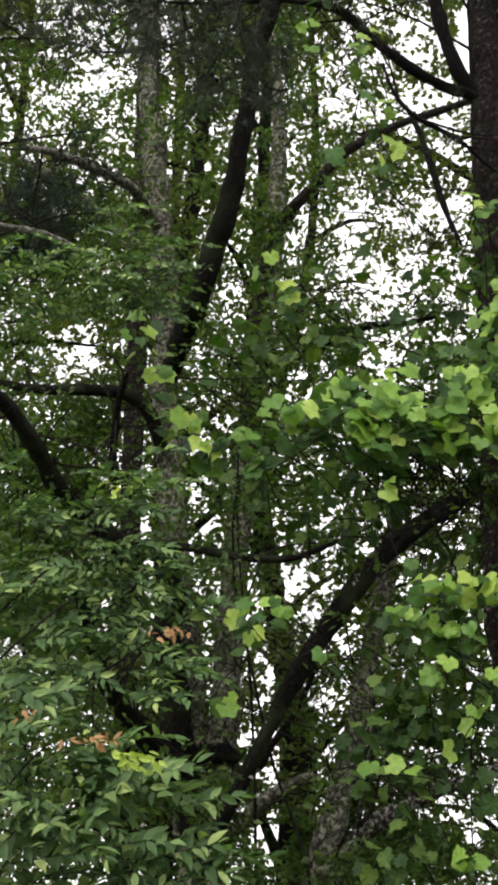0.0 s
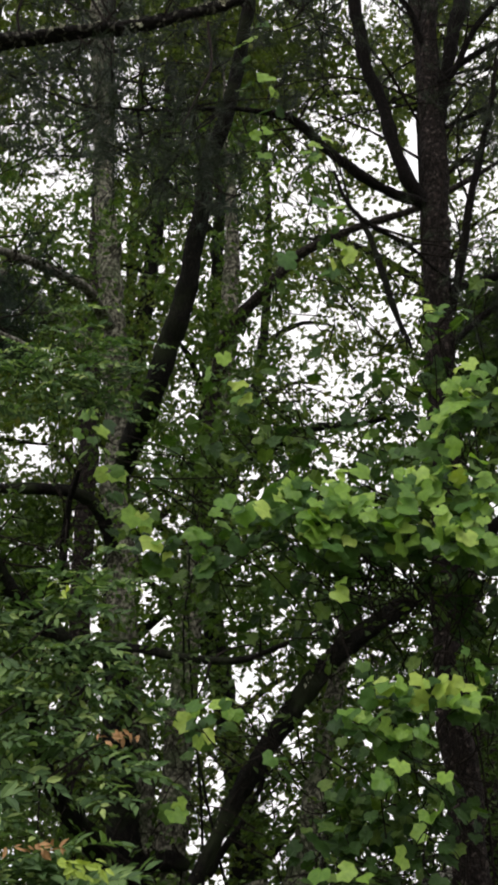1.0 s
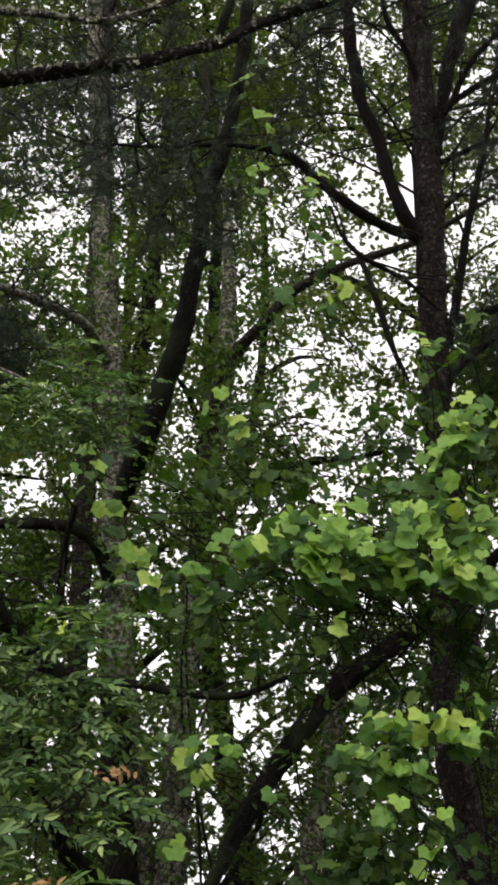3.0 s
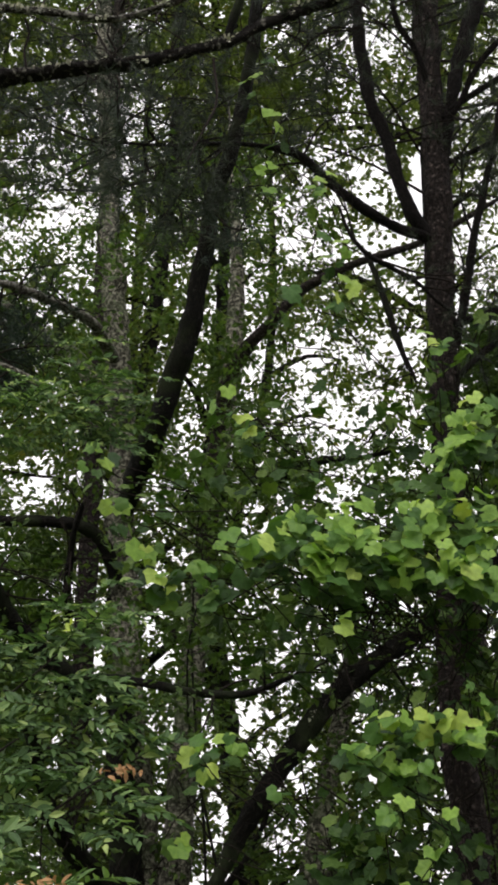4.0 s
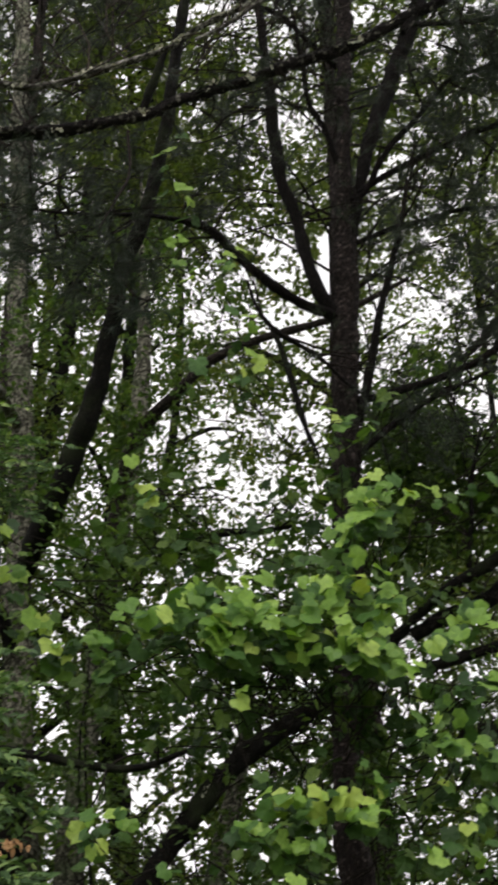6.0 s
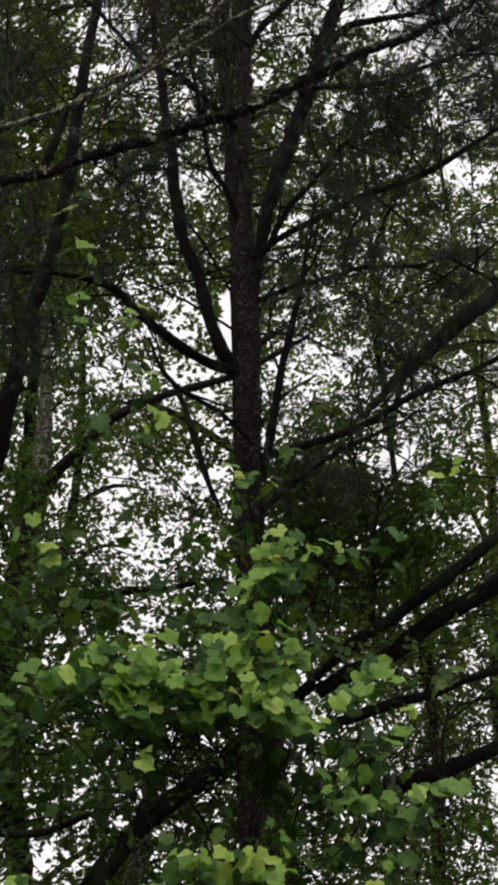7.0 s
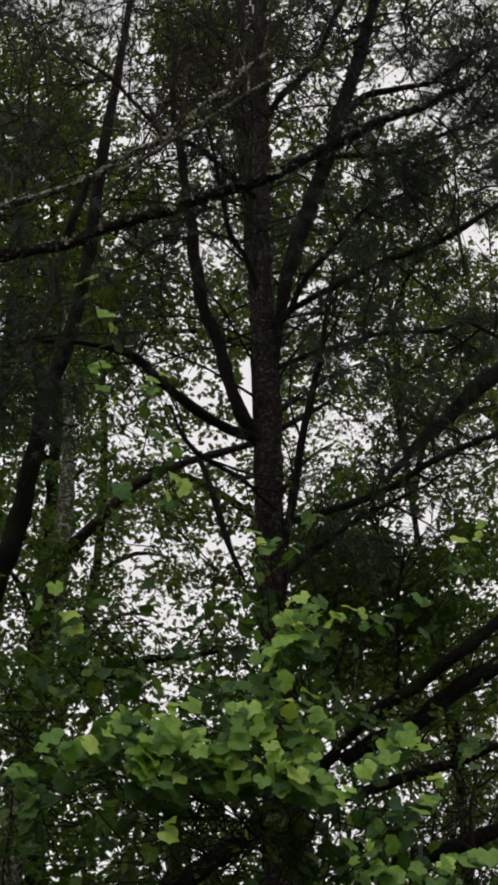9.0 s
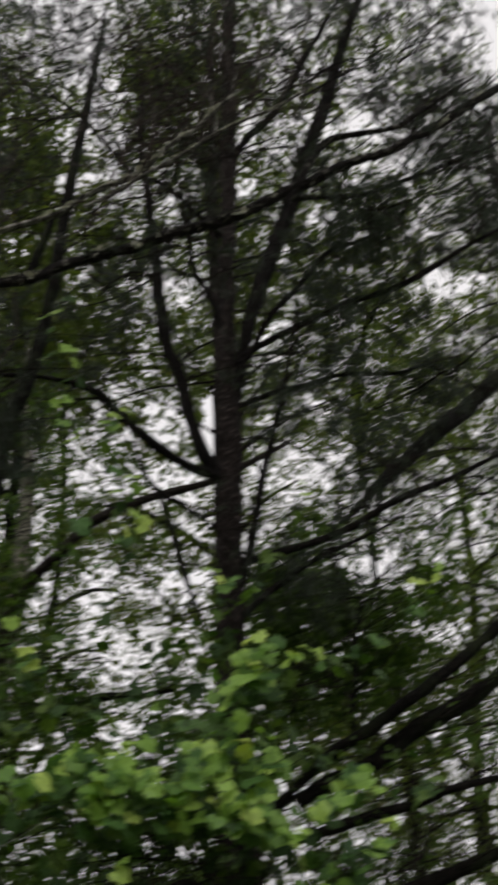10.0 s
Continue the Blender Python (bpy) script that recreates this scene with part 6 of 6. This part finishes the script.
# sprays up the trunk
CLUSTERS += [(1.54, 7.70, 5.82, 0.08, 0.06, 2, 3, 0.12), (1.69, 7.70, 5.74, 0.09, 0.06, 2, 3, 0.12), (1.45, 7.70, 5.58, 0.11, 0.07, 4, 5, 0.12), (1.23, 7.70, 5.10, 0.11, 0.08, 4, 3, 0.12), (1.41, 7.70, 5.14, 0.07, 0.06, 2, 3, 0.12), (1.50, 7.70, 4.91, 0.11, 0.11, 5, 4, 0.12), (1.85, 7.70, 5.68, 0.06, 0.06, 2, 0, 0.12), (2.29, 7.70, 5.87, 0.07, 0.06, 1, 1, 0.12), (2.60, 7.70, 6.22, 0.06, 0.07, 2, 0, 0.12), (2.76, 7.70, 6.34, 0.04, 0.07, 1, 1, 0.12), (2.11, 7.70, 5.81, 0.08, 0.03, 0, 2, 0.12)]
# shade-toned leaves on that side
CLUSTERS += [(1.84, 8.00, 5.28, 0.23, 0.08, 0, 7, 0.125), (1.63, 8.00, 5.40, 0.15, 0.12, 0, 8, 0.125), (1.67, 8.00, 4.34, 0.21, 0.18, 0, 12, 0.125), (1.96, 8.00, 4.40, 0.21, 0.11, 0, 8, 0.125), (2.66, 8.00, 5.15, 0.12, 0.16, 0, 4, 0.125), (1.40, 8.00, 4.49, 0.21, 0.14, 0, 12, 0.125), (1.39, 8.00, 6.21, 0.10, 0.18, 0, 9, 0.125), (1.36, 8.00, 6.48, 0.09, 0.07, 1, 2, 0.125), (1.97, 8.00, 7.27, 0.09, 0.05, 1, 1, 0.125), (1.76, 8.00, 6.87, 0.06, 0.07, 0, 2, 0.125), (1.80, 8.00, 4.53, 0.11, 0.05, 1, 4, 0.125)]
# shade-toned leaves low on the trunk
CLUSTERS += [(0.58, 8.00, 3.10, 0.20, 0.13, 0, 7, 0.125), (0.91, 8.00, 3.06, 0.20, 0.13, 0, 8, 0.125), (1.14, 8.00, 2.93, 0.13, 0.13, 1, 6, 0.125), (0.63, 8.00, 2.70, 0.20, 0.10, 1, 6, 0.125), (0.96, 8.00, 2.77, 0.20, 0.10, 0, 8, 0.125), (0.44, 8.00, 2.83, 0.13, 0.16, 0, 5, 0.125), (0.82, 8.00, 2.48, 0.16, 0.10, 0, 5, 0.125), (0.62, 8.00, 2.23, 0.19, 0.12, 0, 6, 0.125), (1.00, 8.00, 2.22, 0.04, 0.04, 3, 1, 0.125), (1.18, 8.00, 2.64, 0.10, 0.10, 0, 5, 0.125), (0.70, 8.00, 2.72, 0.03, 0.02, 1, 0, 0.125)]
# the outer sprays low on the side towards the leaning tree
CLUSTERS += [(1.91, 7.70, 4.26, 0.12, 0.10, 1, 5, 0.125), (2.06, 7.70, 4.06, 0.12, 0.10, 2, 5, 0.125), (1.80, 7.70, 3.85, 0.12, 0.10, 1, 5, 0.125), (2.06, 7.70, 3.75, 0.12, 0.10, 2, 6, 0.125), (1.91, 7.70, 3.55, 0.12, 0.10, 1, 6, 0.125), (1.69, 7.70, 3.49, 0.12, 0.10, 1, 5, 0.125), (2.15, 7.70, 4.34, 0.12, 0.10, 1, 4, 0.125), (1.56, 7.70, 3.71, 0.12, 0.10, 0, 5, 0.125), (1.96, 7.70, 3.36, 0.12, 0.10, 1, 5, 0.125)]

places = []
for x, y, z, rx, rz, bright, dull, size in CLUSTERS:
    bright, dull = round(bright * 1.7), round(dull * 2.4 + bright * 0.6)
    for k in range(bright + dull):
        p = np.array((x, y, z)) + rng.normal(0, 0.6, 3) * (rx, 0.35 * rx + 0.05, rz)
        if k < bright:
            p[1] -= rng.uniform(0.0, 0.25)
        else:
            p[1] += rng.uniform(-0.1, 0.4)
            p[2] -= rng.uniform(0.0, 0.04)
        places.append((p, 0.95 * size * (0.5 + 0.75 * rng.beta(2.0, 2.2)) * (1.05 if k < bright else 1.0), k < bright))
order = sorted(range(len(places)), key=lambda i: (not places[i][2], places[i][0][1]))
spare_at, spare_size = [], []
for rank, i in enumerate(order):
    p, s, bright = places[i]
    if rank >= 760:
        spare_at.append(p)
        spare_size.append(s)
        continue
    up = unit(np.array((rng.normal(0, 0.5), -0.85 + rng.normal(0, 0.35), 0.52 + rng.normal(0, 0.4))))
    up[1] = min(up[1], -0.22)
    tip = unit(np.array((rng.normal(0, 0.9), rng.normal(-0.25, 0.5), -0.6 + rng.normal(0, 0.45))))
    tip = unit(tip - up * float(tip @ up) / float(up @ up))
    sd = unit(np.cross(tip, up))
    nr = np.cross(sd, tip)
    draw = rng.uniform()
    kind = (young if draw < 0.64 else middling if draw < 0.94 else old) if bright else (middling if draw < 0.45 else old)
    if bright and rng.uniform() < 0.02:
        kind = gold
    ob = part("leaf", kind[int(rng.integers(len(kind)))], vine)
    m = Matrix.Identity(4)
    for c in range(3):
        m[c][0], m[c][1], m[c][2], m[c][3] = sd[c] * s * rng.uniform(0.85, 1.1), tip[c] * s, nr[c] * s, p[c]
    ob.matrix_parent_inverse = Matrix.Identity(4)
    ob.matrix_basis = vine.matrix_world.inverted() @ m
at, spare_size = np.array(spare_at), np.array(spare_size)
open_to_light = kept(at, 0.97)
at, spare_size = at[open_to_light], spare_size[open_to_light]
HEART = (np.array([(0, 0.08, 0), (-0.24, -0.04, 0.04), (-0.5, 0.2, 0.05), (-0.42, 0.42, 0.07), (-0.46, 0.66, 0.02), (-0.2, 0.76, 0.02), (0, 1.05, -0.1), (0.2, 0.76, 0.02), (0.46, 0.66, 0.02), (0.42, 0.42, 0.07), (0.5, 0.2, 0.05), (0.24, -0.04, 0.04), (0, 0.42, -0.04)]),
         np.array([(12, k, (k + 1) % 12) for k in range(12)]))
v, f = leaf_cloud(at, spare_size, np.array((0, -0.6, 0.8)) + rng.normal(0, 0.45, (len(at), 3)), np.array((0, -0.2, -0.5)) + rng.normal(0, 0.7, (len(at), 3)), HEART)
part("foliage", mesh_of("foliage", v, f, VINE_FILL, False), vine, "dark green leaves with shade in their colour", "stuff")

# stems of the vine: up the pine's trunk and out to the clusters
stems = []
for k in range(3):
    pts = []
    for q in range(19):
        base = trunk[int(len(trunk) * (0.01 + 0.025 * q))]
        a = k * 2.1 + q * 0.45 + rng.normal(0, 0.35)
        pts.append((base[0] + math.cos(a) * base[3] * 1.15, base[1] + math.sin(a) * base[3] * 1.15, base[2] + rng.normal(0, 0.03), 0.008))
    stems.append(curve_through(pts, 0.06))
for x, y, z, rx, rz, bright, dull, size in CLUSTERS:
    p = np.array((x, y, z))
    for k in range(3):
        e = p + rng.normal(0, 0.5, 3) * (rx, 0.1, rz)
        b = trunk[np.argmin(np.abs(trunk[:, 2] - (z - 0.2)))][:3]
        s = p + unit(b - p) * min(0.55, np.linalg.norm(b - p)) + rng.normal(0, 0.15, 3)
        stems.append(curve_through([(*s, 0.005), (*((s + e) / 2 + rng.normal(0, 0.08, 3)), 0.004), (*e, 0.002)], 0.06))
TANGLE = [(1.04, 7.90, 4.49, 0.25, 0.14, 30), (1.21, 7.90, 4.30, 0.18, 0.18, 26), (0.69, 7.90, 4.45, 0.21, 0.11, 14), (1.15, 7.90, 4.01, 0.14, 0.21, 14), (0.75, 7.90, 4.15, 0.18, 0.11, 10)]
for x, y, z, rx, rz, n in TANGLE:
    for k in range(n):
        p = np.array((x, y, z)) + rng.normal(0, 0.6, 3) * (rx, 0.2, rz)
        d = unit(rng.normal(0, 1, 3) * (1, 0.4, 0.8)) * rng.uniform(0.1, 0.3)
        stems.append(curve_through([(*p, 0.005), (*(p + d + rng.normal(0, 0.06, 3)), 0.004), (*(p + 1.8 * d + rng.normal(0, 0.1, 3)), 0.002)], 0.05))
v, f = joined([tube(s, 5) for s in stems])
part("stem", mesh_of("stem", v, f, TWIG_BARK), vine, "thin brown tangled stems")


# ---- the shrub with pointed leaves in sprays ----
shrub = thing("shrub", (-2.2, 7.0, 0.0), "leafy green shrub with pointed leaves along arching twigs", "shrub")
rng = np.random.default_rng(71)
SPRAYS = [(-1.45, 6.90, 5.29, 0.40, 0.13, 16), (-1.00, 6.90, 5.47, 0.27, 0.17, 16), (-0.79, 6.90, 5.35, 0.20, 0.13, 10), (-1.18, 6.90, 5.21, 0.36, 0.10, 14), (-1.01, 6.90, 5.73, 0.14, 0.09, 6), (-1.29, 6.90, 5.43, 0.27, 0.13, 10), (-1.56, 6.90, 5.00, 0.13, 0.10, 4), (-0.82, 6.90, 5.13, 0.13, 0.13, 6)]
SPRAYS += [(-1.33, 6.70, 3.90, 0.21, 0.15, 6), (-0.91, 6.70, 3.90, 0.27, 0.15, 14), (-0.70, 6.70, 3.99, 0.15, 0.12, 8), (-1.20, 6.70, 3.71, 0.33, 0.15, 16), (-0.90, 6.70, 3.62, 0.33, 0.12, 16), (-1.30, 6.70, 3.47, 0.27, 0.15, 14), (-0.95, 6.70, 3.41, 0.32, 0.15, 14), (-0.66, 6.70, 3.47, 0.18, 0.12, 8), (-1.20, 6.70, 3.23, 0.32, 0.15, 14), (-0.79, 6.70, 3.20, 0.26, 0.15, 12), (-0.59, 6.70, 3.06, 0.17, 0.14, 8), (-1.30, 6.70, 3.00, 0.26, 0.15, 14), (-1.01, 6.70, 2.94, 0.26, 0.15, 10)]
SPRAYS += [(-1.17, 6.30, 2.57, 0.27, 0.14, 14), (-1.06, 6.30, 2.39, 0.30, 0.14, 18), (-0.72, 6.30, 2.50, 0.16, 0.11, 8), (-1.20, 6.30, 2.24, 0.24, 0.14, 14), (-0.87, 6.30, 2.29, 0.24, 0.11, 14), (-0.67, 6.30, 2.37, 0.16, 0.08, 10), (-1.06, 6.30, 2.05, 0.30, 0.13, 16), (-0.71, 6.30, 2.14, 0.24, 0.16, 14), (-0.48, 6.30, 2.27, 0.13, 0.13, 8), (-0.45, 6.30, 2.05, 0.19, 0.13, 8), (-0.83, 6.30, 1.95, 0.32, 0.13, 12), (-1.24, 6.30, 2.78, 0.16, 0.11, 8), (-1.22, 6.30, 1.81, 0.32, 0.13, 12), (-0.72, 6.30, 1.76, 0.32, 0.13, 12)]
leaf_at, leaf_tip, leaf_nor, leaf_len, tw = [], [], [], [], []
for x, y, z, rx, rz, n in SPRAYS:
    for k in range(round(n * (0.68 if y < 6.5 else 0.8))):
        p = np.array((x, y, z)) + rng.normal(0, 0.6, 3) * (rx, 0.5 * rx, rz) - (0.12, 0, 0)
        a = rng.normal(0.0, 0.8)
        d = unit(np.array((math.cos(a) * (1 if rng.uniform() < 0.78 else -1), -0.45 + 0.4 * math.sin(a), rng.normal(0.12, 0.22))))
        big = 1.08 if y < 6.5 else (0.66 if z > 4.8 else 0.84)
        ln = rng.uniform(0.24, 0.44) * (1.0 if z < 4.8 else 1.15)
        face = unit(np.array((rng.normal(0, 0.4), -0.45 + rng.normal(0, 0.35), 0.8)))
        sd = unit(np.cross(d, face))
        pts = []
        count = int(ln / (0.024 * big)) + 1
        droop = rng.uniform(0.05, 0.4) * ln
        for q in range(count):
            u = q / (count - 1)
            c = p + d * ln * u - np.array((0, 0, droop * u * u))
            pts.append((*c, 0.0026 * (1.25 - u)))
            s = -1 if q % 2 else 1
            along = unit(d - np.array((0, 0, 2 * droop / ln * u)))
            if q == count - 1:
                s = 0.0
            leaf_at.append(c)
            leaf_tip.append(along * (0.55 + 0.25 * u) + sd * s * 0.85 + rng.normal(0, 0.2, 3) + (0, 0, 0.04))
            leaf_nor.append(face + rng.normal(0, 0.34, 3))
            leaf_len.append(rng.uniform(0.058, 0.10) * big * (0.75 + 0.5 * math.sin(2.6 * u + 0.3)))
        tw.append(np.array(pts))
for k in range(6):
    a, b = tw[int(rng.integers(len(tw)))][0, :3], np.array((-2.2 + rng.normal(0, 0.2), 7.0 + rng.normal(0, 0.2), 0.0))
    run = [(*(b + (a - b) * u + np.array((-0.5, 0.25, 0.55)) * math.sin(math.pi * u) * rng.uniform(0.7, 1.2) + rng.normal(0, 0.07, 3) * (0 < u < 1)), 0.013 - 0.010 * u) for u in (0.0, 0.18, 0.34, 0.5, 0.64, 0.78, 0.9, 1.0)]
    limb("branch", run, DARK_BARK, shrub, 0.08, 7, 0.08)
for way in (
        [(-1.55, 6.60, 3.21, 0.007), (-1.44, 6.57, 3.30, 0.007), (-1.27, 6.55, 3.46, 0.006), (-1.10, 6.52, 3.60, 0.006), (-0.91, 6.50, 3.77, 0.004)],
        [(-1.56, 6.50, 2.87, 0.007), (-1.35, 6.47, 3.09, 0.006), (-1.16, 6.43, 3.25, 0.006), (-1.06, 6.40, 3.31, 0.004)],
        [(-1.00, 6.60, 2.94, 0.006), (-0.85, 6.53, 3.02, 0.006), (-0.68, 6.47, 3.12, 0.004), (-0.46, 6.40, 3.19, 0.003)],
        [(-1.39, 6.20, 2.24, 0.006), (-1.29, 6.17, 2.35, 0.006), (-1.16, 6.13, 2.50, 0.005), (-1.07, 6.10, 2.57, 0.004)]):
    limb("branch", way, TWIG_BARK, shrub, 0.08, 6, 0.06, "thin arching dark stem")
for k in range(60):
    a, b = tw[int(rng.integers(len(tw)))][0, :3], tw[int(rng.integers(len(tw)))][0, :3]
    if np.linalg.norm(a - b) < 0.45:
        tw.append(np.array([(*a, 0.004), (*((a + b) / 2 - (0, 0, 0.05)), 0.004), (*b, 0.003)]))
twigs(tw, TWIG_BARK, shrub, 4)
leaf_at, leaf_tip, leaf_nor, leaf_len = map(np.array, (leaf_at, leaf_tip, leaf_nor, leaf_len))
POINTED = (np.array([(0, 0, 0), (-0.13, 0.16, 0.04), (0, 0.22, -0.02), (0.13, 0.16, 0.04), (-0.22, 0.42, 0.05), (0, 0.5, -0.03), (0.22, 0.42, 0.05), (-0.15, 0.74, 0.01), (0.15, 0.74, 0.01), (0, 1.08, -0.14)]),
           np.array([(0, 2, 1), (0, 3, 2), (1, 2, 5), (1, 5, 4), (2, 3, 6), (2, 6, 5), (4, 5, 7), (5, 6, 8), (5, 9, 7), (5, 8, 9)]))
near = np.argsort(leaf_at[:, 1])
single, rest = near[:300], near[300:]
v, f = leaf_cloud(leaf_at[rest], leaf_len[rest], leaf_nor[rest], leaf_tip[rest], POINTED)
part("foliage", mesh_of("foliage", v, f, SHRUB_LEAF, False), shrub, "pointed green leaves", "stuff")
blade = mesh_of("leaf", POINTED[0], POINTED[1], SHRUB_PIECE, False)
for i in single:
    tip = unit(leaf_tip[i])
    sd = unit(np.cross(tip, leaf_nor[i]))
    nr = np.cross(sd, tip)
    ob = part("leaf", blade, shrub)
    m = Matrix.Identity(4)
    for c in range(3):
        m[c][0], m[c][1], m[c][2], m[c][3] = (sd[c] * leaf_len[i], tip[c] * leaf_len[i], nr[c] * leaf_len[i], leaf_at[i][c])
    ob.matrix_parent_inverse = Matrix.Identity(4)
    ob.matrix_basis = shrub.matrix_world.inverted() @ m
for spots, mat, label, length in (([(-0.50, 5.90, 3.04, 0.08, 0.02, 13), (-0.85, 5.90, 2.56, 0.11, 0.02, 17), (-1.15, 5.90, 2.67, 0.04, 0.02, 5), (-0.55, 5.90, 3.02, 0.03, 0.03, 3)], DRY_LEAF, "withered orange-brown leaves", 0.048), ([(-0.71, 5.85, 2.47, 0.10, 0.04, 14), (-0.58, 5.85, 2.47, 0.04, 0.01, 4), (-0.78, 5.85, 3.66, 0.04, 0.02, 3)], YELLOW_LEAF, "yellowing leaves", 0.07)):
    a = np.vstack([np.array(s[:3]) + rng.normal(0, 0.6, (s[5], 3)) * (s[3], 0.05, s[4]) for s in spots])
    for p in a:
        v, f = leaf_cloud(p[None], length * rng.uniform(0.7, 1.2, 1), np.array((0, -0.7, 0.5)) + rng.normal(0, 0.5, (1, 3)), np.array((0.5, -0.2, -0.5)) + rng.normal(0, 0.5, (1, 3)), POINTED)
        part("leaf", mesh_of("leaf", v, f, mat, False), shrub, label)
